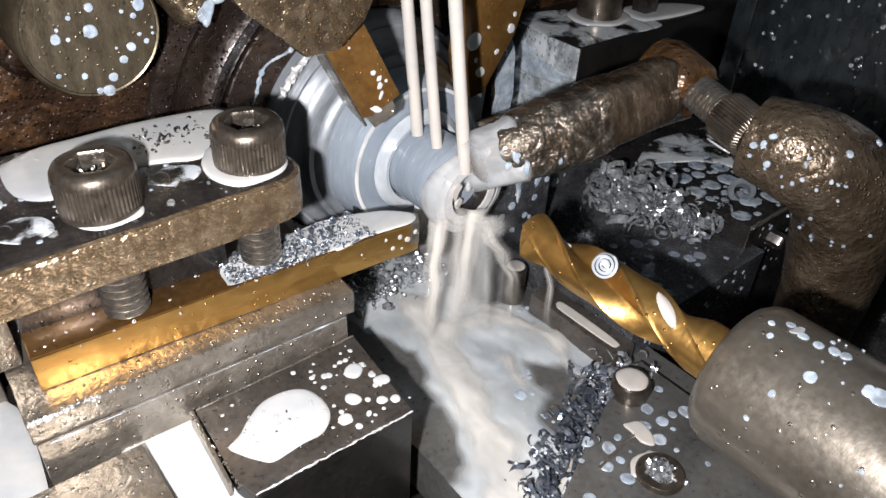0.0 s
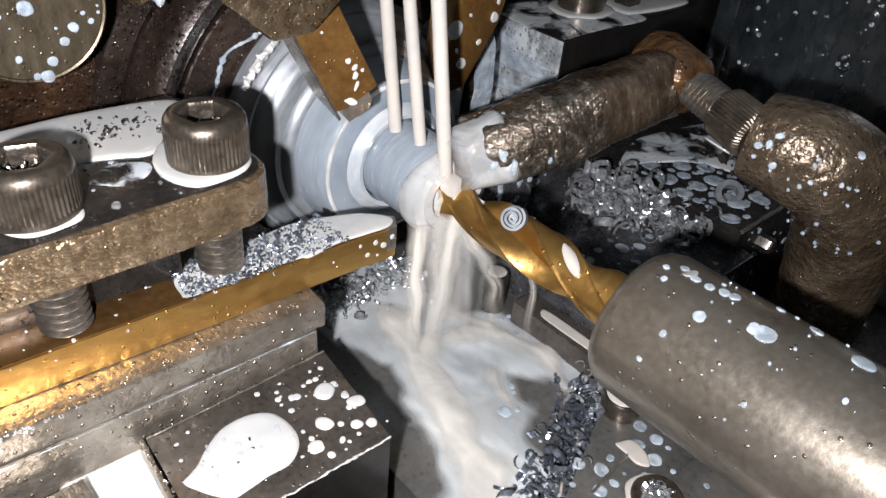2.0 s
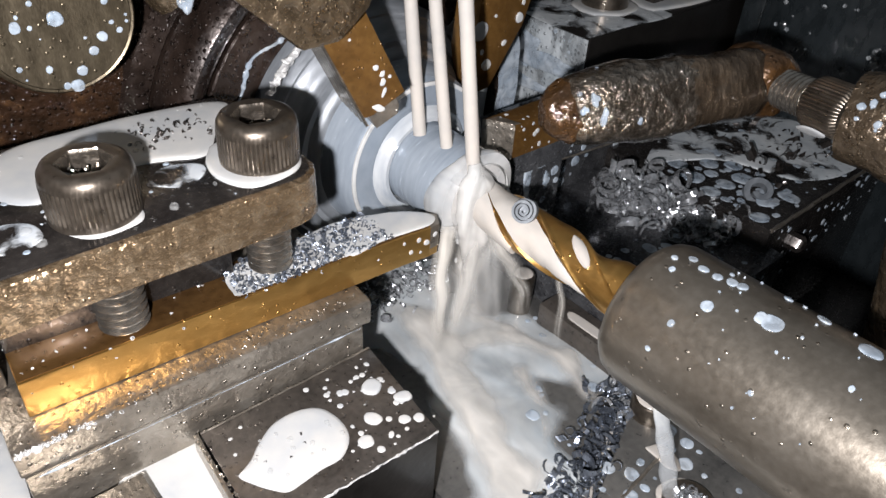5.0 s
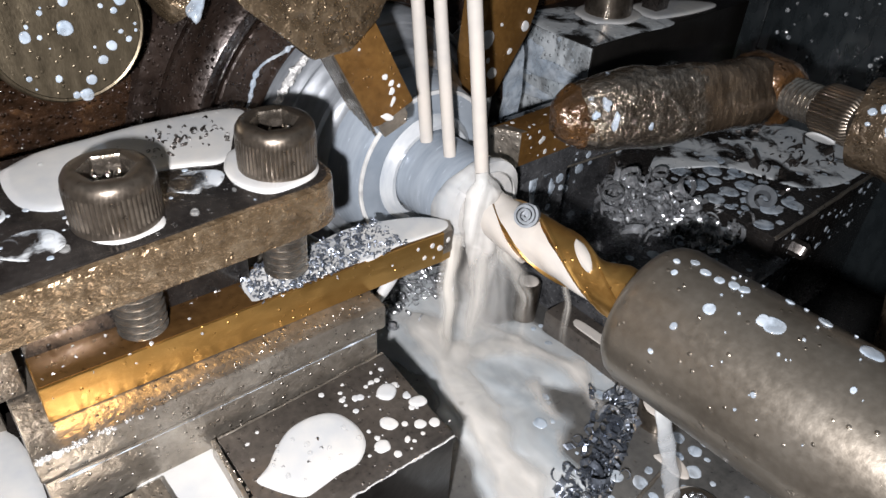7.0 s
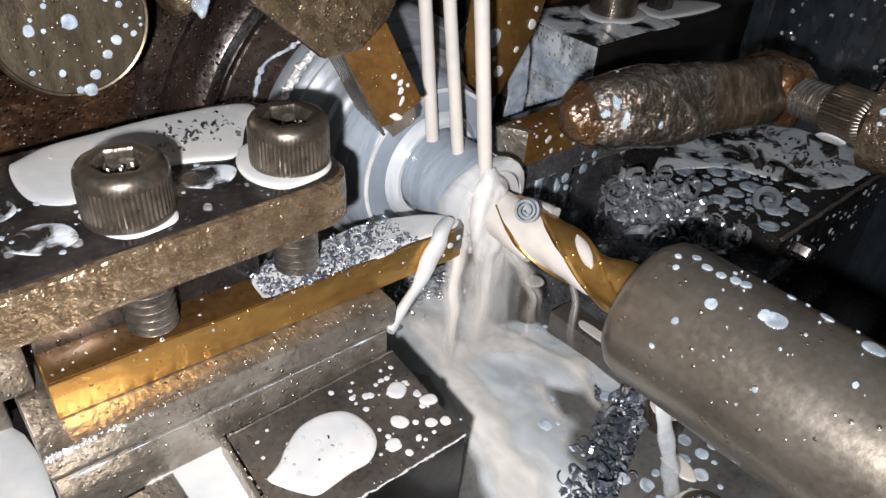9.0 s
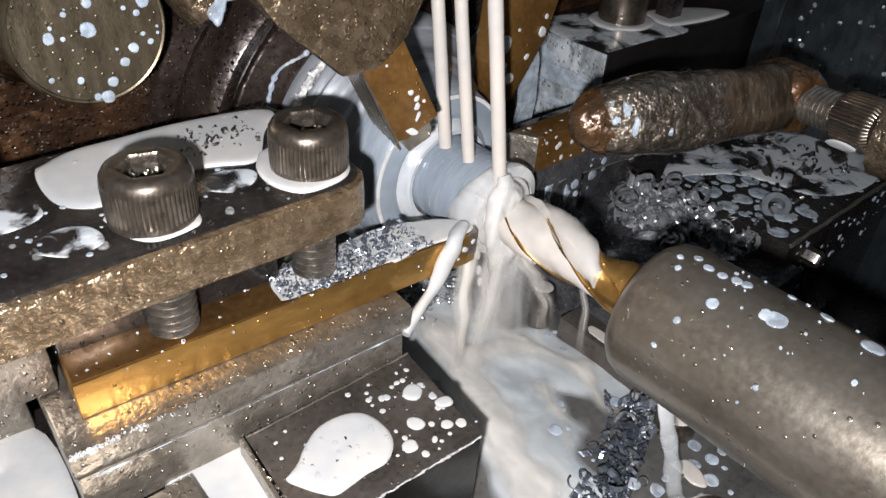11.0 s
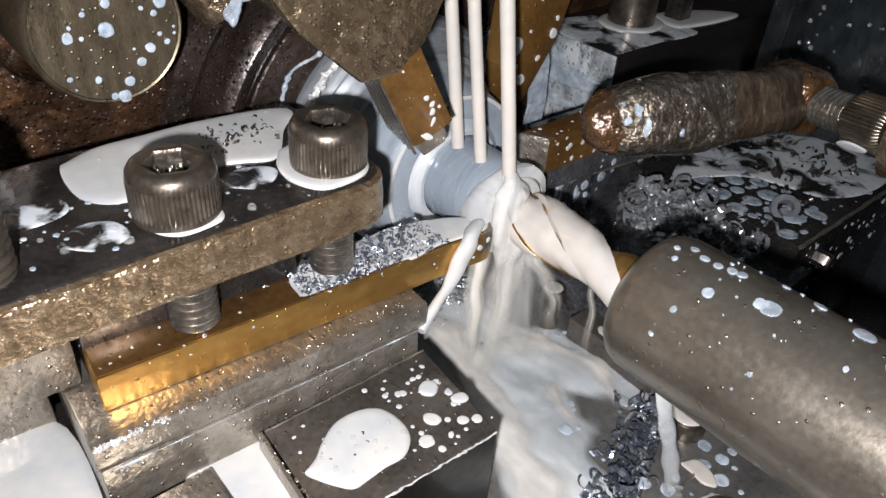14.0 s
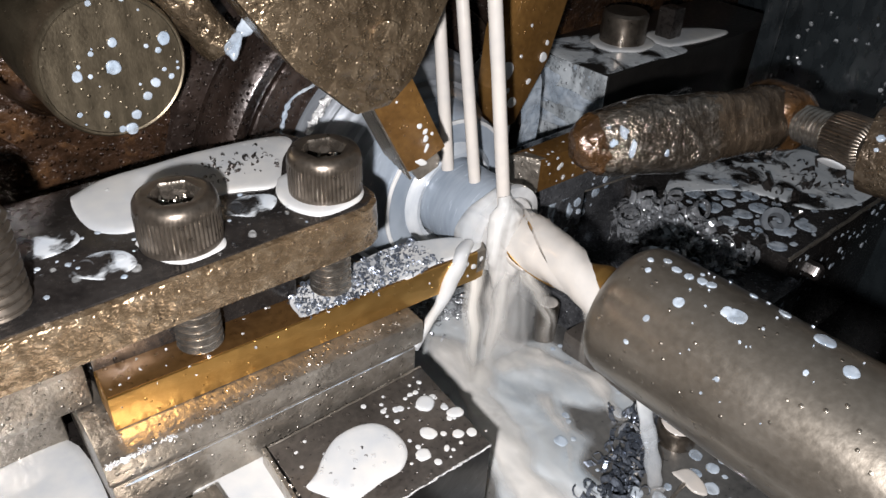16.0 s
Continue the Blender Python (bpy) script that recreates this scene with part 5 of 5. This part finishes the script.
solo("coolant_pool", pool([(10.8, -2.25), (10.96, -2.1), (11.12, -2.25), (11.14, -3.4), (11.1, -4.4), (10.96, -4.52), (10.83, -4.4), (10.79, -3.4)], -4.6, 0.03), CREAM, (10.96, -3.3, -4.6), "white coolant standing in the rail's slot", "coolant")
for x, y, z0, z1, r, label in ((10.65, -0.52, -5.4, -4.0, 0.36, "dark cap screw standing in the running coolant"), (10.1, -5.72, -5.0, -4.42, 0.54, "dark cap screw filled with white coolant")):
    cs = thing("cap_screw", (x, y, z0), label, "screw")
    part("head", turned([(z0, r * 0.95), (z1 - 0.08, r), (z1, r * 0.9), (z1, r * 0.8), (z1 - 0.1, r * 0.76), (z1 - 0.1, 0.02)], (x, y, 0), "z", 40), SCREW, cs)
    solo("coolant_drop", dome(bmesh.new(), (x, y, z1 - 0.04), r * 0.86, r * 0.82, 0.09, seed=int(x * 7), uneven=0.05), CREAM, (x, y, z1), "white coolant standing on the cap screw", "coolant")
lp = thing("lower_plate", (9.5, -8, -5.3), "worn grey plate with a socket screw, under swarf", "plate")
part("body", slab([(5.4, -7.25), (10.0, -5.3), (11.4, -5.05), (11.4, -11.5), (5.4, -11.5)], -5.4, -4.95, 0.05), PLATE, lp)
part("rib", roughen(tube(curve_points([(7.5, -6.92, -4.95), (8.4, -6.82, -4.94), (9.2, -6.74, -4.95)], 10), 0.05, 8), 0.02, 5, 2), GREY, lp, "bright worn rib")
solo("metal_chips", swarf(130, lambda r: (8.55 + r.gauss(0, 0.16), -7.95 + r.gauss(0, 0.16), -4.84), (0.04, 0.13), 41), SWARF, (9, -7.7, -4.9), "swarf packed in the screw socket", "metal chips", kind="stuff")
ls = thing("socket_screw", (8.55, -7.95, -5), "steel socket screw sunk in the lower plate", "screw")
part("head", turned([(-5.1, 0.6), (-4.85, 0.6), (-4.8, 0.56), (-4.8, 0.36), (-4.95, 0.34), (-4.95, 0.05)], (8.55, -7.95, 0), "z", 36), SCREW, ls)


def rail_place(r):
    u, side = r.uniform(0, 1), r.gauss(0.08, 0.34)
    return (10.45 - 4.7 * u - 0.39 * side, -4.72 - 1.95 * u + 0.92 * side, -5.26 + abs(r.gauss(0, 0.12)))


solo("metal_chips", swarf(420, rail_place, (0.06, 0.27), 9, (0.12, 0.8), (0.2, 0.9), 2.0), CHIP, (9, -5, -5.3), "curled steel swarf lying along the chute", "metal chips", kind="stuff")
rnd = random.Random(5)
solo("coolant_drops", drops([(rnd.uniform(7.5, 11), rnd.uniform(-5, 0), -5.31, rnd.choice((0.05, 0.08, 0.12, 0.18))) for i in range(40)], height=0.15), DROP, (9, -3, -5.3), "white coolant drops on the chute", "drops", kind="stuff")
solo("coolant_drops", drops(scattered(24, lambda r: (r.uniform(6.6, 11), r.uniform(-9, -6.0), -4.95), (0.05, 0.08, 0.12, 0.18, 0.24), rnd), height=0.15), DROP, (9, -7, -5), "white coolant drops on the lower plate", "drops", kind="stuff")
solo("coolant_pool", pool([(9.1, -6.35), (9.5, -6.55), (9.45, -7.0), (9.2, -7.3), (9.0, -7.05), (9.05, -6.7)], -4.95, 0.05), CREAM, (9.2, -6.8, -4.95), "white coolant puddle on the lower plate", "coolant")
solo("coolant_pool", pool([(8.0, -7.5), (8.4, -7.22), (9.0, -7.4), (9.25, -7.9), (9.05, -8.1), (8.85, -7.75), (8.5, -7.55), (8.15, -7.75)], -4.95, 0.05), CREAM, (8.5, -7.6, -4.95), "white coolant crescent beside the sunk screw", "coolant")
for line, label in (([(9.9, -5.05), (9.0, -5.45), (8.2, -5.8)], "white coolant lying between the swarf and the plate"), ([(7.4, -6.15), (6.9, -6.4), (6.3, -6.7)], "white coolant under the swarf strip")):
    way = curve_points([(x, y, -5.33) for x, y in line], 10)
    solo("coolant_pool", roughen(tube(way, [0.05 + 0.13 * math.sin(math.pi * k / (len(way) - 1)) for k in range(len(way))], 14, 0, 1, 0.6), 0.05, 3, 2), CREAM, way[0], label, "coolant")
solo("metal_chips", swarf(60, lambda r: (10.5 + r.gauss(0, 0.45), -5.0 + r.gauss(0, 0.35), -5.1 + abs(r.gauss(0, 0.2))), (0.08, 0.26), 19, (0.15, 1.0), (0.2, 0.9), 2.0), SWARF, (10.5, -5, -5.3), "larger curls of swarf packed round the cap screw", "metal chips", kind="stuff")
solo("metal_chips", swarf(260, lambda r: (r.uniform(5.9, 9.9), 2.35 + r.gauss(0, 0.45), -5.3 + abs(r.gauss(0, 0.14))), (0.05, 0.2), 29, (0.3, 1.6), (0.15, 0.6), 2.5), SWARF, (8, 2.4, -5.3), "wet swarf lying at the back of the chute", "metal chips", kind="stuff")

# ---- coolant jets and falling coolant ----
JETS = []
for i, (bottom, top, r) in enumerate((((8.0, 1.3, 0.55), (8.0, 1.85, 3.85), 0.165), ((8.05, 0.42, 0.55), (8.0, 1.03, 4.06), 0.155), ((8.05, -0.68, 0.25), (8.0, 0.0, 4.38), 0.17))):
    b, t = Vector(bottom), Vector(top)
    end = b + (t - b) * 2.2
    pts = [b + (end - b) * (k / 50) for k in range(51)]
    JETS.append(solo("coolant_jet", tube(pts, [r * (1 + 0.05 * noise.noise(Vector((i, k * 0.25, 4)))) for k in range(51)], 20, 0.004, i), CREAM, end, "white jet of milky coolant falling on the bar", "coolant jet", "coolant jets"))
FALLS = []


def fall(points, halves, mat, seed, label, deep=0.4, tear=0.6, full=0.8, thin=False):
    """A falling sheet or strand: thick in the middle, thinning out to its sides and torn in streaks."""
    pts = curve_points(points, 10)
    bm = bmesh.new()
    thick = bm.verts.layers.float.new("thickness")
    across, out = Vector((0.73, -0.68, 0)), Vector((-0.68, -0.73, 0))
    rows = []
    for k, p in enumerate(pts):
        f = k / (len(pts) - 1)
        w = float(np.interp(f, np.linspace(0, 1, len(halves)), halves)) * (1 + 0.5 * noise.noise(Vector((seed, f * 5, 0))))
        sway = 0.12 * w * noise.noise(Vector((seed, 8, f * 6))) + 0.16 * min(1.0, f * 3) * noise.noise(Vector((seed, 4, f * 4)))
        front, back = [], []
        for j in range(17):
            u = j / 8 - 1
            lens = 1 - u * u
            torn = max(0.0, 1 - tear * max(0.0, 1.8 * noise.noise(Vector((u * 2.2 + seed, f * 1.4, 3)))) - 0.3 * abs(noise.noise(Vector((u * 7, f * 1.5, seed)))))
            for side, ring in ((1.0, front), (-0.35, back)):
                v = bm.verts.new(p + across * (u * w + sway) + out * (deep * w * lens * side + 0.1 * w * noise.noise(Vector((u * 2 + seed, f * 3, 7)))))
                v[thick] = full * lens**1.6 * torn * min(1.0, (1 - f) * 2.4) * min(1.0, f * 9 + 0.5)
                ring.append(v)
        rows.append(front if thin else front + back[::-1])
    n = len(rows[0])
    for a, b in zip(rows, rows[1:]):
        for j in range(n - 1 if thin else n):
            bm.faces.new((a[j], a[(j + 1) % n], b[(j + 1) % n], b[j]))
    if thin:
        bmesh.ops.delete(bm, geom=[v for v in bm.verts if not v.link_faces], context="VERTS")
    FALLS.append(solo("coolant_strand", bm, mat, pts[0], label, "coolant"))


fall([(8.1, -0.95, -0.6), (8.05, -0.95, -1.6), (7.95, -0.95, -3.1), (7.85, -0.9, -5.4)], (0.6, 0.5, 0.34, 0.26, 0.4), STREAM, 1, "strand of milky coolant falling from the bar", full=1.3, thin=True)
fall([(7.3, -0.7, -0.9), (7.12, -0.8, -2.0), (7.1, -0.85, -3.6), (7.4, -0.6, -5.6)], (0.36, 0.28, 0.25, 0.3), STREAM, 3, "strand of milky coolant falling beside the tool's tip", full=1.2, thin=True)
fall([(8.15, -1.4, -1.0), (8.6, -1.55, -2.0), (9.3, -1.6, -3.3), (9.7, -1.6, -4.6)], (0.4, 0.34, 0.26, 0.4), STREAM, 4, "slanting wisp of coolant thrown off the drill", 0.3, 0.8, 0.8, thin=True)
fall([(9.75, -2.3, -1.6), (10.1, -2.25, -3.0), (10.35, -2.5, -5.3)], (0.12, 0.1, 0.16), STREAM, 5, "thread of coolant dripping from the drill", full=0.8, thin=True)
fall([(8.1, -1.1, -0.7), (8.05, -1.2, -2.4), (7.9, -1.4, -5.4)], (0.9, 1.05, 1.3), VEIL, 7, "torn veil of coolant falling from the bar's end", 0.15, 0.7, 1.2, True)
fall([(8.9, -0.6, -1.2), (9.2, -0.5, -3.0), (9.5, -0.6, -5.4)], (0.8, 0.9, 1.1), VEIL, 11, "torn sheet of coolant spray behind the drill", 0.15, 0.8, 1.0, True)
pts = curve_points([(8.4, -6.35, -2.1), (8.4, -6.55, -2.83), (8.42, -6.95, -3.85), (8.38, -7.38, -4.8), (8.2, -7.6, -4.93), (7.8, -7.9, -4.95)], 9)
UNDER = solo("coolant_strand", thinned(tube(pts, [0.15 + 0.1 * noise.noise(Vector((k * 0.3, 2, 2))) + 0.002 * k for k in range(len(pts))], 18, 0.05, 6, 0.6), lambda p: 0.25 + 0.5 * (p.z + 5) / 2), SLEEVE, pts[0], "thin stream of coolant falling from the drill holder", "coolant")
DROPS = []
rnd = random.Random(31)
for i in range(12):
    x, y = AX + rnd.uniform(-0.45, 0.45), rnd.uniform(-0.45, 0.3)
    bm = bmesh.new()
    bmesh.ops.create_icosphere(bm, subdivisions=2, radius=rnd.uniform(0.05, 0.12))
    bmesh.ops.scale(bm, verts=bm.verts, vec=(1, 1, 1.8))
    bmesh.ops.translate(bm, verts=roughen(bm, 0.02, 6, i).verts, vec=(x, y, AZ))
    DROPS.append((solo("falling_drop", bm, MILK, (x, y, AZ), "drop of white coolant falling from the bar", "drop", "falling coolant drops"), rnd.uniform(0, 0.4)))


# coolant wrapped round the bar's end, reaching further back on the underside
bm = bmesh.new()
rows = []
for k in range(72):
    g = 2 * math.pi * k / 72
    back = -0.02 + 0.28 * math.cos(g - radians(235)) + 0.16 * noise.noise(Vector((1.6 * math.cos(g), 1.6 * math.sin(g), 4)))
    ring = []
    for i in range(9):
        f = i / 8
        y = back + (-0.7 - back) * f
        r = (1.125 + 0.09 * math.sin(math.pi * f) ** 0.6 + 0.05 * noise.noise(Vector((2 * math.cos(g), 2 * math.sin(g), y * 2)))) if y > -0.62 else 0.95
        ring.append(bm.verts.new((AX + r * math.cos(g), y, AZ + r * math.sin(g))))
    rows.append(ring)
for k in range(72):
    a, b = rows[k], rows[(k + 1) % 72]
    for i in range(8):
        bm.faces.new((a[i], a[i + 1], b[i + 1], b[i]))
solo("coolant_skin", bm, SKIN, (AX, 0, AZ), "white coolant spreading over the bar's end", "coolant")
way = curve_points([(8.05, -0.72, 0.75), (8.03, -0.8, 0.35), (7.98, -0.9, -0.1), (7.95, -1.0, -0.7), (7.98, -1.1, -1.5), (8.0, -1.2, -2.6)], 10)
spread = [float(np.interp(k / (len(way) - 1), (0, 0.15, 0.3, 0.5, 0.8, 1), (0.16, 0.22, 0.42, 0.5, 0.4, 0.36))) for k in range(len(way))]
SPLASH = solo("coolant_splash", roughen(tube(way, spread, 64, 0.1, 4, 0.62), 0.05, 3.5, 2), CASCADE, (8.2, -1, 0.1), "white coolant fanning out where the jet meets the drill", "coolant")
ways = curve_points([(AX + r * math.cos(radians(g)), 3.86, AZ + r * math.sin(radians(g))) for r, g in ((3.66, 114), (3.69, 121), (3.89, 132), (4.21, 141), (4.1, 153), (4.3, 162))], 12)
solo("coolant_streak", tube([Vector((p.x, 4.2, p.z)) for p in ways], [0.03 + 0.09 * abs(noise.noise(Vector((k * 0.3, 1, 3)))) for k in range(len(ways))], 10, 0.05, 2), DROP, ways[0], "white coolant streak on the dark chuck", "coolant")
rim = [(AX + (3.8 + 0.08 * noise.noise(Vector((k * 0.3, 7, 7)))) * math.cos(radians(119 + k * 0.5)), 3.52, AZ + 3.8 * math.sin(radians(119 + k * 0.5))) for k in range(60)]
solo("metal_chip", roughen(tube(rim, [0.09 + 0.05 * abs(noise.noise(Vector((k * 0.4, 5, 5)))) for k in range(60)], 10), 0.06, 7, 3), RAGGED, rim[0], "bright ragged shaving lying on the collet's rim", "metal chip")
solo("coolant_drip", dome(bmesh.new(), (6.35, 3.5, 3.0), 0.3, 0.2, 0.15, (-0.2, -0.9, 0.4), 0.5, 0.2, 4, 22), MILK, (6.35, 3.5, 3.0), "white coolant drop on the collet's rim", "coolant")


def sector(r0, r1, y, a0, a1, seed):
    """A thin film over part of a ring round the spindle."""
    bm = bmesh.new()
    rows = []
    for i in range(31):
        g = radians(a0 + (a1 - a0) * i / 30)
        taper = 0.15 * noise.noise(Vector((i * 0.25, seed, 1)))
        rows.append([bm.verts.new((AX + r * math.cos(g), yy, AZ + r * math.sin(g))) for r, yy in ((r0 + taper, y), (r1 + taper * 0.5, y), (r1 + taper * 0.5, y - 0.05), (r0 + taper, y - 0.05))])
    for a, b in zip(rows, rows[1:]):
        for j in range(4):
            bm.faces.new((a[j], a[(j + 1) % 4], b[(j + 1) % 4], b[j]))
    bm.faces.new(rows[0])
    bm.faces.new(rows[-1])
    return bm


for r0, r1, y, a0, a1, mat in ((4.98, 5.8, 3.84, -30, 42, DROP), (5.9, 6.55, 5.04, -30, 40, DROP), (3.7, 4.8, 4.19, -30, 38, SKIN)):
    solo("coolant_film", sector(r0, r1, y, a0, a1, r0), mat, (AX + r0, y, AZ), "white coolant film running over the chuck's ring", "coolant")
guard = thing("splash_guard", (27, -2, -9), "dark wet splash guard plate at the back", "guard")
part("plate", yawed(box(26.5, 27.2, -12, 2.8, -9, 12, 0.1), 8, (27, -4, 0)), VOID, guard)
part("edge_strip", yawed(box(26.3, 26.5, 2.0, 2.8, -9, 12, 0.05), 8, (27, -4, 0)), VOID, guard, "folded dark edge")
rnd = random.Random(64)
spots = [(0, rnd.uniform(-8, 2), rnd.uniform(-3, 7), rnd.choice((0.02, 0.03, 0.04, 0.06, 0.09))) for k in range(300)]
spots = [(26.5 - (y + 4) * 0.139, y, z, r) for _, y, z, r in spots]
solo("coolant_drops", drops(spots, normal=(-1, -0.14, 0)), SMEAR, (26.4, -2, 0), "fine coolant spatter on the splash guard", "drops", kind="stuff")


spots = [(rnd.uniform(18.2, 27), -4.16, rnd.uniform(-6, -3.5), rnd.choice((0.03, 0.05, 0.08, 0.12))) for k in range(60)] + [(rnd.uniform(12, 17.8), -4.61, rnd.uniform(-6, -4.4), rnd.choice((0.03, 0.05, 0.08))) for k in range(40)]
solo("coolant_drops", drops(spots, normal=(0, -1, 0), height=0.2), DROP, (20, -4.2, -4), "white coolant drops on the black base's front", "drops", kind="stuff")


# ---- what moves ----
SLIDE_ROWS = [(0, -0.62), (0.5, -0.61), (1, -0.59), (1.5, -0.64), (2, -0.64), (2.5, -0.61), (3, -0.46), (3.5, -0.37), (6, -0.08), (6.5, -0.05), (7, -0.00), (7.5, 0.03), (8, 0.04), (8.5, 0.08), (9, 0.12), (9.5, 0.16), (10, 0.18), (12.5, 0.30), (13, 0.31), (13.5, 0.32), (14, 0.34), (14.5, 0.35), (15, 0.36), (15.5, 0.38), (16, 0.33), ]
DRILL_ROWS = [(0, -3.25), (0.5, -2.56), (1, -1.87), (1.5, -1.25), (2, -0.72), (2.5, -0.43), (3, -0.38), (3.5, -0.34), (6, -0.08), (7, 0), (8, 0.1), (9, 0.22), (10, 0.32), (12.5, 0.6), (14, 0.78), (16, 1.03)]
UPPER_ROWS = [(0, -0.06), (3, -0.06), (6, 0), (8.5, 0), (9, 0.07), (9.5, 0.14), (10, 0.21), (12.5, 0.41), (14, 0.47), (16, 0.5)]


def offset(ob, x=0.0, y=0.0, z=0.0):
    b = BASE[ob] + Vector((x, y, z))
    return pose(b.x * CM, b.y * CM, b.z * CM)


def between(rows, t):
    return float(np.interp(t, [r[0] for r in rows], [r[1] for r in rows]))


def motions():
    for ob in SLIDE_THINGS:
        walk(ob, [(t, offset(ob, x=s)) for t, s in SLIDE_ROWS])
    gone = [(0, 0), (9.1, 0), (9.3, 0.6), (9.6, 2.6), (16, 2.6)]
    walk(SPIRAL, [(t, offset(SPIRAL, y=between(DRILL_ROWS, t) + between(gone, t), z=-0.25 * between(gone, t))) for t in [0.2 * k for k in range(81)]])
    fallen = [(0, 3.2), (3.0, 3.2), (3.5, 0.0), (16, 0.0)]
    walk(UNDER, [(t, offset(UNDER, y=between(DRILL_ROWS, t), z=between(fallen, t))) for t in [0.25 * k for k in range(65)]])
    for ob in DRILL_THINGS:
        walk(ob, [(t, offset(ob, y=d)) for t, d in DRILL_ROWS])
    # coolant runs out of the bore along the flutes, and off the tool's tip
    runs = ([(0, 8.0), (1.0, 6.7), (1.6, 6.2), (2.0, 4.7), (2.3, 4.2), (2.6, 3.2), (3.0, 2.2), (3.6, 1.0), (6, 0.5), (9, 0.3), (12.5, 0.0), (16, -0.1)], [(0, 8.4), (2.5, 5.6), (8, 4.9), (9, 3.4), (10, 2.6), (11.5, 0.8), (12.5, 0.2), (16, 0)], [(0, 6.0), (1.5, 4.2), (2.0, 2.2), (2.6, 1.8), (3.0, 1.3), (3.6, 0.7), (6, 0.4), (9, 0.2), (16, 0.0)])
    for ob, out in zip(FILM, runs):
        rows = []
        for k in range(81):
            t = k * 0.2
            b = (BASE[ob] + Vector((0, between(DRILL_ROWS, t) + between(out, t), 0))) * CM
            rows.append((t, Matrix.Translation(b) @ Matrix.Rotation(2 * math.pi * between(out, t) / LEAD, 4, "Y")))
        walk(ob, rows)
    entry = [(0, 1.0), (1.6, 1.0), (2.0, 0.45), (2.4, 0.2), (2.9, 0.0), (16, 0.0)]
    walk(SPLASH, [(t, offset(SPLASH, x=0.05 * math.sin(7 * t), y=1.6 * between(entry, t) + 0.05 * math.sin(5 * t), z=-0.45 * between(entry, t) + 0.04 * math.sin(6 * t))) for t in [0.2 * k for k in range(81)]])
    run = [(0, 1.0), (5.0, 1.0), (6.0, 0.55), (7.0, 0.38), (7.5, 0.2), (8.0, 0.0), (8.5, 0.08), (9.0, 0.0), (9.5, 0.05), (10.0, 0.0), (12.5, 0.0), (13.0, 0.05), (14.0, 0.0), (14.5, 0.05), (15.0, 0.5), (15.5, 0.08), (16, 0.06)]
    walk(TRICKLE, [(t, offset(TRICKLE, between(SLIDE_ROWS, t) - 0.6 * between(run, t), 1.5 * between(run, t), -0.7 * between(run, t))) for t in [0.5 * k for k in range(33)]])
    for ob in (UPPER, UPPER_DROPS):
        walk(ob, [(t, offset(ob, x=0.444 * d, z=-0.896 * d)) for t, d in UPPER_ROWS])
    def stop_pose(k, drop=0.0):
        (p, a), (q, b) = STOP_FRONT, STOP_BACK
        return Matrix.Translation((p.lerp(q, k) + Vector((0, 0, drop))) * CM) @ a.slerp(b, k).to_matrix().to_4x4()

    walk(STOP, [(t, stop_pose(k)) for t, k in STOP_ROWS])
    # the coolant that wraps the arm's tip drops into the chute when the arm swings away
    walk(SLEEVE_WRAP, [(0, stop_pose(0)), (2.6, stop_pose(0)), (2.7, stop_pose(0, -0.3)), (2.8, stop_pose(0, -2.0)), (2.9, stop_pose(0, -5.0)), (3.0, stop_pose(0, -9.5)), (16, stop_pose(0, -9.5))])
    for ob in SPIN:
        b = BASE[ob] * CM
        walk(ob, [(k * 0.1, Matrix.Translation(b) @ Matrix.Rotation(radians(70 * k), 4, "Y")) for k in range(161)])
    for i, ob in enumerate(CURRENTS):
        walk(ob, [(t, offset(ob, x=0.12 * math.sin(3.1 * t + 2 * i), y=0.16 * math.sin(2.3 * t + i))) for t in [0.3 * k for k in range(54)]])
    for i, ob in enumerate(JETS):
        walk(ob, [(t, offset(ob) @ pose(0, 0, 0, 0.35 * math.sin(2.1 * t + i), 0.35 * math.sin(1.7 * t + 2 * i), 0)) for t in [0.4 * k for k in range(41)]])
    for i, ob in enumerate(FALLS):
        walk(ob, [(t, offset(ob, z=0.12 * math.sin(9 * t + i)) @ pose(0, 0, 0, 1.5 * math.sin(5.3 * t + i), 1.5 * math.sin(4.1 * t + 2 * i), 0)) for t in [0.2 * k for k in range(81)]])
    for ob, start in DROPS:
        rows, t = [], 0.0
        while t < 16:
            rows += [(t, offset(ob)), (t + 0.1, offset(ob, z=-0.6)), (t + 0.2, offset(ob, z=-1.9)), (t + 0.3 + 0.3 * start, offset(ob, z=-5.6)), (t + 0.34 + 0.3 * start, offset(ob))]
            t += 0.5 + start
        walk(ob, [r for r in rows if r[0] <= 16] + [(16.0, offset(ob))])


motions()
